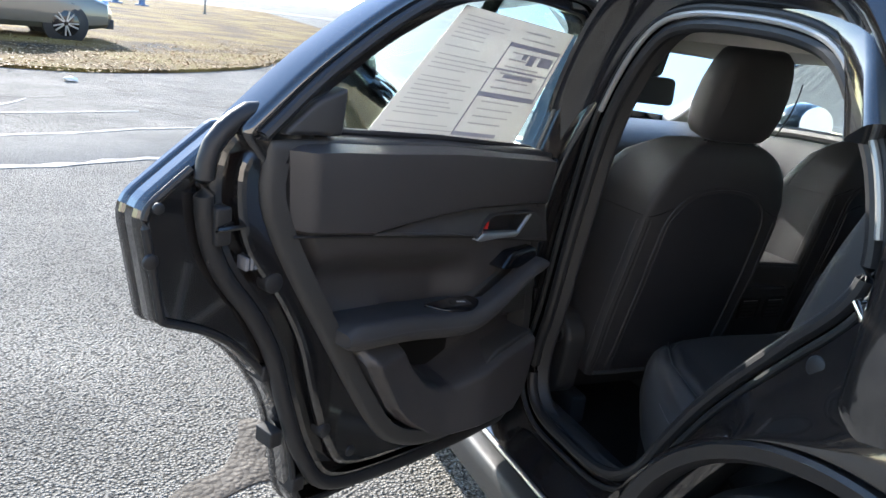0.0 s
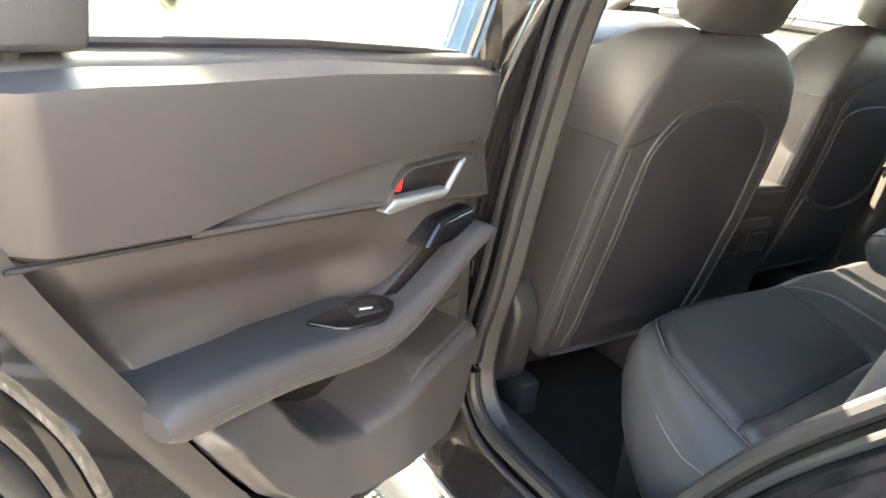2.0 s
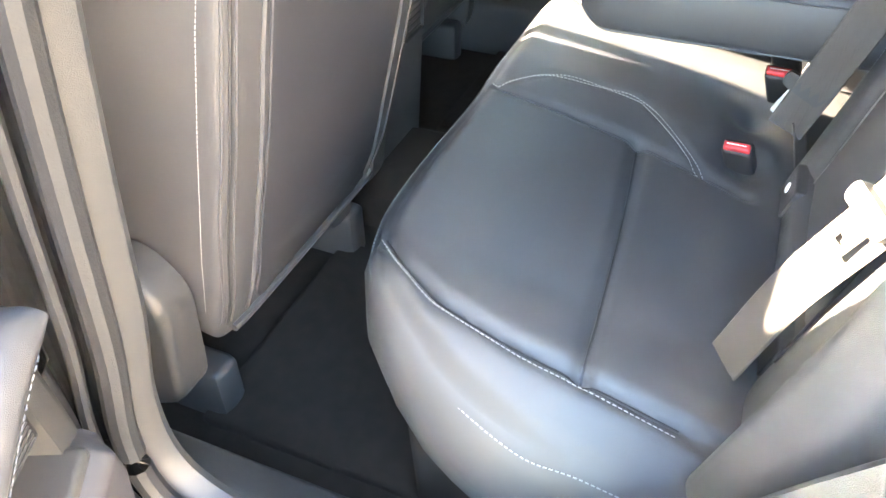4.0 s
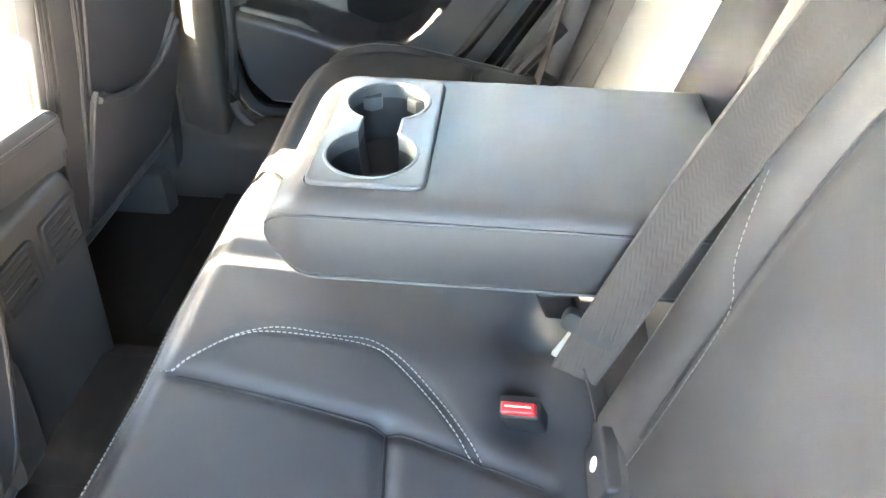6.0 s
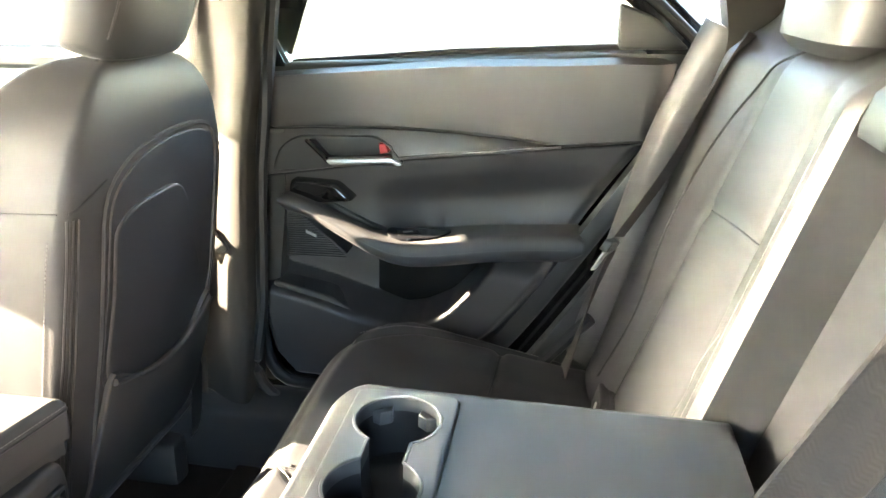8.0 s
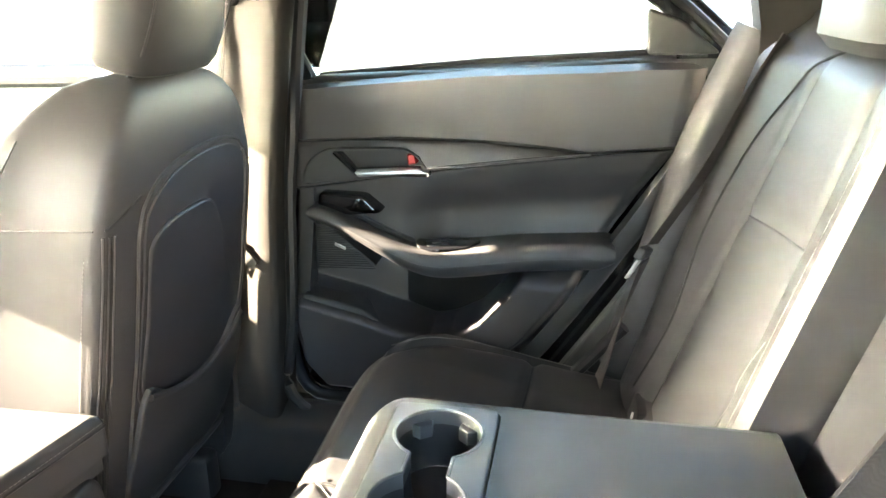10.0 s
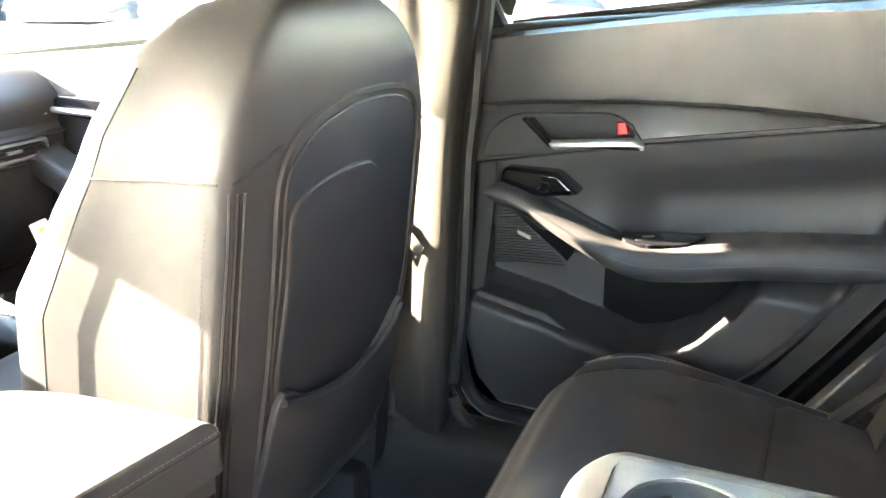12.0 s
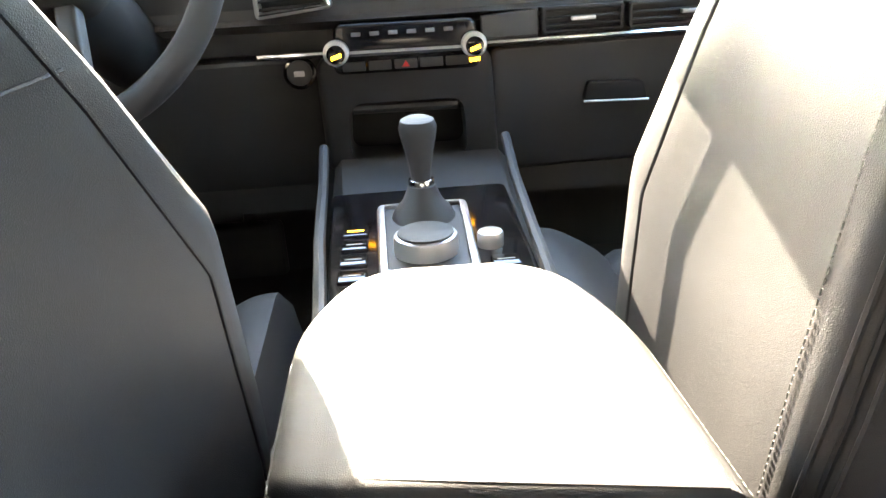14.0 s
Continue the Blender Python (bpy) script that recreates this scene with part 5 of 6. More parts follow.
def bench(u, v):
    x = -0.650 + 1.300 * u
    y = -0.60 + (bench_front(x) + 0.60) * v
    turn = (bench_front(abs(x) + 0.004) - bench_front(abs(x) - 0.004)) / 0.008
    edge = min((bench_front(x) - y) / math.sqrt(1 + turn * turn), 0.664 - abs(x))
    return (x, y, bench_z(x, y) - 0.014 * (1 - step(edge, 0, 0.022)))


rear = thing("rear_bench", "black leatherette rear bench with a folded-down centre armrest", "car seat", (0, -0.35, 0.40))
NU, NV = 230, 104
top = patch(bench, NU, NV)
rim = [j * NU for j in range(NV - 1)] + [(NV - 1) * NU + i for i in range(NU)] + [j * NU + NU - 1 for j in range(NV - 2, -1, -1)]
flat_rim = np.array([top[0][i][:2] for i in rim])
tan = np.gradient(flat_rim, axis=0)
nor = np.stack([-tan[:, 1], tan[:, 0]], 1) / (np.linalg.norm(tan, axis=1)[:, None] + 1e-9)
for _ in range(10):
    nor = (np.roll(nor, 1, 0) + nor + np.roll(nor, -1, 0)) / 3
bverts, bfaces = list(top[0]), list(top[1])
prev = rim
for k, (out, drop) in enumerate(((0.008, 0.010), (0.016, 0.035), (0.018, 0.08), (0.008, 0.13), (-0.015, 0.175), (-0.05, 0.21), (-0.08, 0.23))):
    cur = list(range(len(bverts), len(bverts) + len(rim)))
    bverts += [(flat_rim[i][0] + nor[i][0] * out, flat_rim[i][1] + nor[i][1] * out, top[0][rim[i]][2] - drop) for i in range(len(rim))]
    bfaces += [[prev[i], prev[i + 1], cur[i + 1], cur[i]] for i in range(len(rim) - 1)]
    prev = cur
cush = part("bench_cushion", (bverts, bfaces), LEATHER, rear, "black leatherette bench cushion with stitched seams", sharp=60)
line = [(flat_rim[i][0] + nor[i][0] * 0.0095, flat_rim[i][1] + nor[i][1] * 0.0095, top[0][rim[i]][2] - 0.012) for i in range(30, len(rim) - 30)]
for _ in range(14):
    line = [line[0]] + [tuple((np.array(line[i - 1]) + np.array(line[i]) + np.array(line[i + 1])) / 3) for i in range(1, len(line) - 1)] + [line[-1]]
part("stitching", stitches([(p[0], p[1], p[2] + 0.0012) for p in line], r=0.0008), THREAD, cush, "pale stitching")
for sd in (-1, 1):
    def on(pts, n=60, h=0.0012):
        return [(sd * -x if sd > 0 else x, y, bench_z(x, y) + h) for x, y in curve(pts, n)]

    for off in (0.0, 0.006):
        part("stitching", stitches(on([(x - off, y + off) for x, y in INNER_SEAM], 60, 0.0016), r=0.0008), THREAD, cush, "pale double stitching")
    part("stitching", stitches(on([(x - 0.011, y) for x, y in SIDE[:-1]], 60, 0.0016), r=0.0008), THREAD, cush, "pale stitching")
    for pts in (CROSS, GROOVE, SIDE[:-1]):
        part("seam", tube(on(pts, 60, 0.0004), 0.0016, 6), PLASTIC_D, cush)
part("front_valance", slab(rounded([(-0.60, 0.24), (0.60, 0.24), (0.62, 0.47), (-0.62, 0.47)], 0.02), lambda x, z, d: (x, -0.22 + d, z), -0.2, 0.035, 0.02), CARPET, rear)


def back_y(x, z):
    """The face of the rear backrest."""
    y = -0.552 - 0.28 * (z - 0.65)
    a = abs(x)
    ins = [(0.20, 0.62), (0.195, 0.80), (0.20, 0.93), (0.22, 1.09)]
    outs = [(0.47, 0.60), (0.455, 0.75), (0.435, 0.92), (0.40, 1.09)]
    cross = [(0.205, 0.935), (0.31, 0.925), (0.435, 0.905)]
    y += 0.030 * step(a, 0.44, 0.56) - 0.05 * step(a, 0.585, 0.65)
    y += 0.012 * step(a, 0.22, 0.16)
    for line, dep, wid in ((ins, 0.006, 0.010), (outs, 0.007, 0.010), (cross, 0.004, 0.010)):
        y -= dep * math.exp(-(dist_line(a, z, line) / wid) ** 2)
    y += 0.005 * math.exp(-((a - 0.32) / 0.10) ** 2)
    y -= 0.05 * step(z, 1.085, 1.15)
    return y


def squab(x0, x1):
    def fn(u, v):
        x = x0 + (x1 - x0) * u
        z = 0.555 + 0.595 * v
        e = min(u * (x1 - x0), (1 - u) * (x1 - x0))
        return (x, back_y(x, z) - 0.012 * (1 - step(e, 0, 0.014)), z)
    return fn


left_back = part("backrest_left", patch(squab(-0.655, -0.130), 90, 80, lambda p: (p[0], p[1] - 0.09, p[2])), LEATHER, rear, "black leatherette backrest")
right_back = part("backrest_right", patch(squab(0.130, 0.655), 90, 80, lambda p: (p[0], p[1] - 0.09, p[2])), LEATHER, rear, "black leatherette backrest")


def centre_back(u, v):
    x = -0.126 + 0.252 * u
    z = 0.56 + 0.59 * v
    y = -0.552 - 0.28 * (z - 0.65) - 0.06 * step(1.07 - z, 0.0, 0.03) + 0.004 * math.sin(math.pi * u)
    return (x, y - 0.05 * step(z, 1.10, 1.15), z)


# Recess face takes the darker leatherette of the front seat back panels.
part("armrest_recess", patch(centre_back, 24, 50, lambda p: (p[0], p[1] - 0.05, p[2])), LEATHER_B, rear, "recess behind the folded armrest in darker leatherette")
for sd in (-1, 1):
    bk = left_back if sd < 0 else right_back
    line = [(sd * 0.148, back_y(0.148, z) + 0.0015, z) for z in np.linspace(0.66, 1.08, 60)]
    part("stitching", stitches(line, up=(0, -1, 0)), THREAD, bk, "pale stitching")
    pts = curve([(0.52, 0.60), (0.50, 0.72), (0.515, 0.86), (0.49, 1.0), (0.43, 1.09), (0.36, 1.12)], 50)
    part("seam", tube([(sd * x, back_y(x, z) + 0.001, z) for x, z in pts], 0.002, 6, up=(0, -1, 0)), PLASTIC_D, bk)
    for line_p in ([(0.205, 0.935), (0.31, 0.925), (0.435, 0.905)], [(0.20, 0.62), (0.195, 0.80), (0.20, 0.93), (0.22, 1.09)], [(0.47, 0.60), (0.455, 0.75), (0.435, 0.92), (0.40, 1.09)]):
        part("seam", tube([(sd * x, back_y(x, z) + 0.0004, z) for x, z in curve(line_p, 50)], 0.0018, 6, up=(0, -1, 0)), PLASTIC_D, bk)
    pts = curve([(0.215, 0.60), (0.205, 0.74), (0.18, 0.80), (0.155, 0.86)], 30)
    part("stitching", stitches([(sd * x, back_y(x, z) + 0.0015, z) for x, z in pts], up=(0, -1, 0)), THREAD, bk)
    side_b = curve([(sd * 0.66, -0.50, 0.56), (sd * 0.665, -0.55, 0.75), (sd * 0.665, -0.60, 0.95), (sd * 0.655, -0.66, 1.12)], 20)
    part("side_bolster", sweep(side_b, rounded([(-0.035, -0.10), (0.035, -0.10), (0.04, 0.02), (-0.02, 0.045)], 0.025, 5), up=(0, 1, 0)), LEATHER, rear, "black side bolster")


def rear_headrest(cx, w, z0):
    hs = []
    for k, W, D in ((0, 0.75, 0.03), (0.015, 0.95, 0.045), (0.06, 1.0, 0.055), (0.11, 0.97, 0.05), (0.14, 0.85, 0.035), (0.15, 0.6, 0.015)):
        hs.append([(cx + w * W * math.copysign(abs(math.cos(a)) ** 0.6, math.cos(a)), -0.71 - 0.25 * k + D * math.copysign(abs(math.sin(a)) ** 0.6, math.sin(a)), z0 + k) for a in np.linspace(0, 2 * math.pi, 36, endpoint=False)])
    h = part("headrest", loft(hs), LEATHER, rear, "black leatherette rear headrest")
    for sd in (-1, 1):
        part("headrest_post", tube([(cx + sd * 0.06, -0.71, z0 - 0.06), (cx + sd * 0.06, -0.71, z0 + 0.02)], 0.006, 8, up=(0, 1, 0)), CHROME, h)


rear_headrest(-0.35, 0.125, 1.115)
rear_headrest(0.0, 0.115, 1.07)
rear_headrest(0.35, 0.125, 1.115)

# lower filler strip between cushion and back, with the child-seat anchors
for sd in (-1, 1):
    strip = slab(rounded([(0.165, 0.548), (0.175, 0.60), (0.60, 0.60), (0.61, 0.548)], 0.015), lambda x, z, d: (sd * x, -0.545 + d - 0.25 * (z - 0.575), z), -0.03, 0.030, 0.016)
    fil = part("filler_strip", strip, LEATHER, rear)
    for x in (0.205, 0.47):
        tab = part("anchor_cover", slab(rounded([(x - 0.035, 0.558), (x - 0.035, 0.598), (x + 0.035, 0.598), (x + 0.035, 0.558)], 0.006), lambda a, z, d: (sd * a, -0.545 + d - 0.25 * (z - 0.575), z), 0.02, 0.034, 0.003), LEATHER_B, fil, "small anchor flap")
        part("anchor_badge", disc((sd * (x - 0.005), -0.5115, 0.578), (0, 1, 0.25), 0.007, 0.0014, 14, 0.0004), PAPER, tab, "pale round anchor mark")

# folded armrest with cup holder
ARM_TOP = 0.787
def armrest_section(y):
    """Upper and lower height of the armrest at y: flat on top, with a round nose."""
    k = (y + 0.212 + 0.045) / 0.045
    if k <= 0:
        return 0.700, ARM_TOP
    q = math.sqrt(max(0.0, 1 - k * k))
    return 0.742 - 0.042 * q, 0.742 + (ARM_TOP - 0.742) * q


hole = rounded([(-0.101, -0.352), (0.101, -0.352), (0.101, -0.247), (-0.101, -0.247)], 0.012, 5)
verts, faces = [], []
prof = [(-0.108, 0), (-0.120, 0.05), (-0.126, 0.16), (-0.127, 0.5), (-0.126, 0.84), (-0.120, 0.95), (-0.108, 1.0)]
ring_u = prof + [(-x, h) for x, h in prof[::-1]]
ys = list(np.linspace(-0.61, -0.262, 20)) + [-0.257, -0.25, -0.24, -0.232, -0.225, -0.219, -0.215, -0.2125]
secs = []
for y in ys:
    lo, hi = armrest_section(y)
    sq = 1 - 0.12 * step(y, -0.25, -0.212)
    secs.append([(x * sq, y, lo + (hi - lo) * h) for x, h in ring_u])
n = len(ring_u)
for q in secs:
    verts += q
mid = len(prof)
for k in range(len(secs) - 1):
    for i in range(n):
        j = (i + 1) % n
        if i == mid - 1 and ys[k] < -0.247:
            continue
        faces.append([k * n + i, k * n + j, (k + 1) * n + j, (k + 1) * n + i])
faces += [list(range(n))[::-1], list(range((len(secs) - 1) * n, len(secs) * n))]
kf = [k for k in range(len(ys)) if ys[k] < -0.247][-1] + 1
left_e = [(secs[k][mid - 1][0], ys[k]) for k in range(kf + 1)]
right_e = [(secs[k][mid][0], ys[k]) for k in range(kf, -1, -1)]
ids = [k * n + mid - 1 for k in range(kf + 1)] + [k * n + mid for k in range(kf, -1, -1)]
a = len(verts)
m = len(hole)
verts += [(p[0], p[1], ARM_TOP) for p in hole] + [(p[0], p[1], ARM_TOP - 0.065) for p in hole]
faces += [[a + i, a + (i + 1) % m, a + m + (i + 1) % m, a + m + i] for i in range(m)]
allid = ids + list(range(a, a + m))
faces += [[allid[i] for i in f] for f in fill([left_e + right_e, hole])]
pad = part("armrest", (verts, faces), LEATHER, rear, "folded-down armrest pad with twin cup holders", sharp=50)
for h in (4, 1):
    for sd in (0, 1):
        idx = h if sd == 0 else n - 1 - h
        part("armrest_seam", tube([np.array(q[idx]) * (1.004, 1, 1) for q in secs[:-1]], 0.0016, 6), LEATHER_B, pad)
arm = pad
dumb = []
for a0 in np.linspace(-math.radians(152), math.radians(152), 26):
    dumb.append((0.050 + 0.040 * math.cos(a0), -0.2985 + 0.040 * math.sin(a0)))
for a0 in np.linspace(math.radians(28), math.radians(332), 26):
    dumb.append((-0.050 + 0.040 * math.cos(a0), -0.2985 + 0.040 * math.sin(a0)))
tray_o = inset(hole, 0.001)
tray = part("cup_tray", slab(tray_o, lambda x, y, d: (x, y, d), ARM_TOP - 0.012, ARM_TOP + 0.004, 0.003, holes=[dumb]), material("slate_plastic", (0.05, 0.052, 0.055), 0.45, 0, 0.3, 900, 0.1), pad, "slate-coloured plastic cup holder tray")
part("cup_well", loft([[(x, y, z) for x, y in inset(dumb, o)] for o, z in ((-0.0008, ARM_TOP + 0.001), (0.0005, ARM_TOP - 0.03), (0.004, ARM_TOP - 0.060))], caps=False), PLASTIC_D, pad, "deep black cup wells")
part("well_floor", slab(inset(dumb, 0.002), lambda x, y, d: (x, y, d), ARM_TOP - 0.066, ARM_TOP - 0.058, 0.001), PLASTIC_D, pad)
for cx in (-0.05, 0.05):
    for a0 in (0.6, 2.5, 3.8, 5.6):
        if abs(math.cos(a0) * math.copysign(1, cx) + 1) < 0.3:
            continue
        q = [(cx + r * math.cos(a0 + b), -0.2985 + r * math.sin(a0 + b)) for r, b in ((0.0405, -0.28), (0.0405, 0.28), (0.031, 0.2), (0.031, -0.2))]
        part("grip_tab", slab(q, lambda x, y, d: (x, y, d), ARM_TOP - 0.02, ARM_TOP - 0.006, 0.002), tray.data.materials[0], pad)
rim = [(x, y, ARM_TOP + 0.0035) for x, y in inset(dumb, -0.001)]
part("tray_rim", tube(rim, 0.002, 6, closed=True), tray.data.materials[0], pad)


# ---- belts ----
def belt(name, label, path, width, across, parent=None, cat="seat belt"):
    """A strap along a path; across is the direction of its width at each end."""
    P = curve(path, 50)
    a0, a1 = (np.array(v, float) / np.linalg.norm(v) for v in across)
    secs = []
    for i, p in enumerate(P):
        k = i / 49
        w = a0 * (1 - k) + a1 * k
        w /= np.linalg.norm(w)
        t = P[min(i + 1, 49)] - P[max(i - 1, 0)]
        n = np.cross(t, w)
        n /= np.linalg.norm(n)
        h = width / 2
        secs.append([p + w * u * h + n * q for u, q in ((-1, 0), (-0.92, 0.0013), (-0.78, 0.0005), (-0.52, 0.0011), (-0.26, 0.0004), (0, 0.0011), (0.26, 0.0004), (0.52, 0.0011), (0.78, 0.0005), (0.92, 0.0013), (1, 0), (0.92, -0.0011), (-0.92, -0.0011))])
    return part(name, loft(secs), WEB, parent, label, category="" if parent else cat)


def buckle(name, label, x, y, z, lean=0.0):
    t = thing(name, label, "buckle", (x, y, z))
    body_o = rounded([(-0.019, -0.012), (0.019, -0.012), (0.019, 0.012), (-0.019, 0.012)], 0.006)
    tilt = lambda a, b, d: (x - 0.35 * d + 0.85 * b, y + a + 0.25 * d, z + 0.85 * d + 0.40 * b)
    part("housing", slab(body_o, tilt, -0.03, 0.024, 0.005), PLASTIC_D, t)
    part("release_button", slab(rounded([(-0.016, -0.009), (0.016, -0.009), (0.016, 0.003), (-0.016, 0.003)], 0.002), tilt, 0.015, 0.030, 0.003), RED, t, "red release button")
    part("button_mark", slab([(-0.012, -0.003), (0.012, -0.003), (0.012, -0.0015), (-0.012, -0.0015)], tilt, 0.029, 0.0305, 0.0002), PAPER, t)


buckle("belt_buckle", "black belt buckle with red button, set in the cushion", -0.148, -0.450, 0.575)
buckle("belt_buckle", "black belt buckle with red button, beside the armrest", -0.045, -0.478, 0.635)
buckle("belt_buckle", "black belt buckle with red button, beneath the armrest", 0.03, -0.478, 0.64)


def tongue(parent, x, y, z, along, across, grip=PLASTIC):
    """A belt tongue: plastic grip and slotted steel plate."""
    al, ac = Vector(along).normalized(), Vector(across).normalized()
    nn = al.cross(ac)
    o = Vector((x, y, z))
    pl = lambda a, b, d: tuple(o + ac * a + al * b + nn * d)
    g = part("tongue_grip", slab(rounded([(-0.026, -0.009), (0.026, -0.009), (0.028, 0.0), (0.025, 0.010), (-0.025, 0.010), (-0.028, 0.0)], 0.005), pl, -0.006, 0.006, 0.004), grip, parent, "belt tongue grip")
    part("tongue_plate", slab(rounded([(-0.013, 0.012), (0.013, 0.012), (0.012, 0.046), (-0.012, 0.046)], 0.003), pl, -0.0015, 0.0015, 0.0008, holes=[rounded([(-0.006, 0.030), (0.006, 0.030), (0.006, 0.039), (-0.006, 0.039)], 0.001)]), TONGUE, g, "steel tongue plate")


cb = thing("centre_belt", "dark seat belt hanging beside the armrest with its tongue", "seat belt", (-0.12, -0.53, 0.60))
st = belt("strap", "", [(-0.134, -0.492, 0.618), (-0.140, -0.530, 0.74), (-0.154, -0.566, 0.86), (-0.186, -0.615, 1.02), (-0.21, -0.66, 1.16), (-0.22, -0.72, 1.25)], 0.047, ((0.1, 0.93, 0.37), (0.1, 0.93, 0.37)), cb)
st2 = belt("strap_end", "", [(-0.118, -0.505, 0.63), (-0.125, -0.515, 0.60), (-0.13, -0.53, 0.55)], 0.042, ((1, -0.3, 0), (1, -0.3, 0)), cb)
tongue(cb, -0.130, -0.500, 0.675, (0.0, 0.45, -0.9), (0.1, 0.9, 0.45), PLASTIC)
rb = thing("right_belt", "dark seat belt lying along the backrest beside the shut door", "seat belt", (0.58, -0.46, 0.52))
belt("strap", "", [(0.545, -0.670, 1.119), (0.550, -0.638, 1.051), (0.555, -0.589, 0.935), (0.560, -0.526, 0.817)], 0.047, ((0.75, -0.45, -0.2), (0.75, -0.35, -0.2)), rb)
belt("lap_strap", "", [(0.560, -0.517, 0.789), (0.563, -0.498, 0.720), (0.567, -0.479, 0.637), (0.572, -0.458, 0.554)], 0.046, ((0.8, -0.35, 0.0), (0.75, 0.15, 0.0)), rb)
tongue(rb, 0.556, -0.515, 0.804, (-0.1, 0.45, -0.8), (0.75, -0.25, -0.2))
lb = thing("left_belt", "brown-black seat belt lying along the outer backrest with its tongue", "seat belt", (-0.55, -0.50, 0.55))
belt("strap", "", [(-0.50, -0.475, 0.56), (-0.515, -0.505, 0.68), (-0.54, -0.545, 0.80), (-0.56, -0.59, 0.95), (-0.58, -0.65, 1.12)], 0.047, ((0.8, 0.5, 0.2), (0.8, 0.3, 0.1)), lb)
tongue(lb, -0.535, -0.535, 0.785, (0.1, 0.35, -0.9), (0.85, 0.4, 0.1))
fb = thing("front_right_belt", "dark seat belt hanging on the B-pillar", "seat belt", (0.63, 0.16, 0.45))
belt("strap", "", [(0.615, 0.16, 1.18), (0.622, 0.19, 1.0), (0.628, 0.21, 0.75), (0.628, 0.22, 0.42)], 0.047, ((0.2, 1, 0), (0.1, 1, 0)), fb)
part("guide", slab(rounded([(0.12, 1.15), (0.20, 1.15), (0.20, 1.20), (0.12, 1.20)], 0.012), lambda y, z, d: (0.615 - d, y, z), -0.005, 0.018, 0.005), PLASTIC_D, fb, "belt guide loop")
tongue(fb, 0.622, 0.155, 0.735, (0, 0.7, -0.5), (0.1, 0.6, 0.6))

# ---- floor, console, dashboard ----
carpet = part("carpet", slab(rounded([(-0.66, -0.55), (0.66, -0.55), (0.66, 1.36), (-0.66, 1.36)], 0.03), lambda x, y, d: (x, y, d + 0.05 * math.exp(-(x / 0.10) ** 2)), 0.25, 0.285, 0.01), CARPET, None, "dark grey carpet on the car floor", kind="structure", category="carpet")
part("floor_tunnel", loft([[(x, y, z) for x, z in ((-0.14, 0.27), (-0.12, 0.34), (-0.07, 0.37), (0.07, 0.37), (0.12, 0.34), (0.14, 0.27))] for y in (-0.40, -0.15, 0.12, 0.4)]), CARPET, carpet)


def floor_mat(cx, y0, y1):
    return part("floor_mat", box(cx - 0.20, cx + 0.20, y0, y1, 0.284, 0.297, 0.006), CARPET, None, "dark carpet mat on the floor", category="floor mat", group="floor mats")


floor_mat(-0.40, -0.20, 0.13)
floor_mat(0.40, -0.20, 0.13)
floor_mat(-0.40, 0.72, 1.20)
floor_mat(0.40, 0.72, 1.20)

con = thing("centre_console", "black centre console with a padded lid and rear vents", "console", (0.02, 0.35, 0.28))
body_c = []
for y, w, z0, z1 in ((0.125, 0.088, 0.29, 0.655), (0.14, 0.098, 0.285, 0.67), (0.35, 0.10, 0.285, 0.66), (0.38, 0.098, 0.285, 0.655), (0.70, 0.115, 0.285, 0.655), (0.86, 0.125, 0.285, 0.66)):
    body_c.append([(0.012 + w * p, y, z0 + (z1 - z0) * q) for p, q in ((-1.05, 0), (-1.0, 0.85), (-0.93, 0.97), (-0.85, 1), (0.85, 1), (0.93, 0.97), (1.0, 0.85), (1.05, 0))])
part("console_body", loft(body_c), PLASTIC, con)
lid_o = rounded([(-0.090, 0.135), (0.125, 0.100), (0.118, 0.27), (0.085, 0.355), (-0.055, 0.362), (-0.090, 0.29)], [0.02, 0.012, 0.05, 0.07, 0.07, 0.05], 7)
lid = part("console_lid", slab(lid_o, lambda x, y, d: (x, y, d + 0.006 * math.exp(-((x - 0.015) / 0.06) ** 2)), 0.672, 0.722, 0.012), LEATHER, con, "padded leatherette console lid")
part("lid_seam", tube([(x, y, 0.708) for x, y in inset(lid_o, 0.0)], 0.0018, 6, closed=True), LEATHER_B, lid)
part("lid_stitching", stitches([(p[0], p[1], 0.7135) for p in list(inset(lid_o, -0.0002))[:20]]), THREAD, lid)
part("lid_underside", slab(inset(lid_o, 0.008), lambda x, y, d: (x, y, d), 0.650, 0.673, 0.004), PLASTIC, con)
# rear face with vents
back_o = rounded([(-0.085, 0.32), (0.105, 0.32), (0.112, 0.62), (0.10, 0.655), (-0.08, 0.655), (-0.09, 0.62)], 0.02)
rear_f = part("console_rear", slab(back_o, lambda x, z, d: (x, 0.125 - d - 0.06 * (z - 0.5), z), -0.03, 0.012, 0.008), PLASTIC, con)
for cx in (-0.035, 0.060):
    vent = rounded([(cx - 0.038, 0.560), (cx + 0.038, 0.560), (cx + 0.038, 0.625), (cx - 0.038, 0.625)], 0.008)
    v = part("rear_vent", slab(vent, lambda x, z, d: (x, 0.113 - d - 0.06 * (z - 0.5), z), -0.005, 0.007, 0.003, holes=[inset(vent, 0.006)]), PLASTIC_D, rear_f, "black rear air vent")
    for k in range(5):
        z = 0.571 + 0.011 * k
        part("vane", box(cx - 0.032, cx + 0.032, 0.106, 0.118, z - 0.0012, z + 0.0012, 0.0008), SATIN if k == 4 else PLASTIC_D, v)
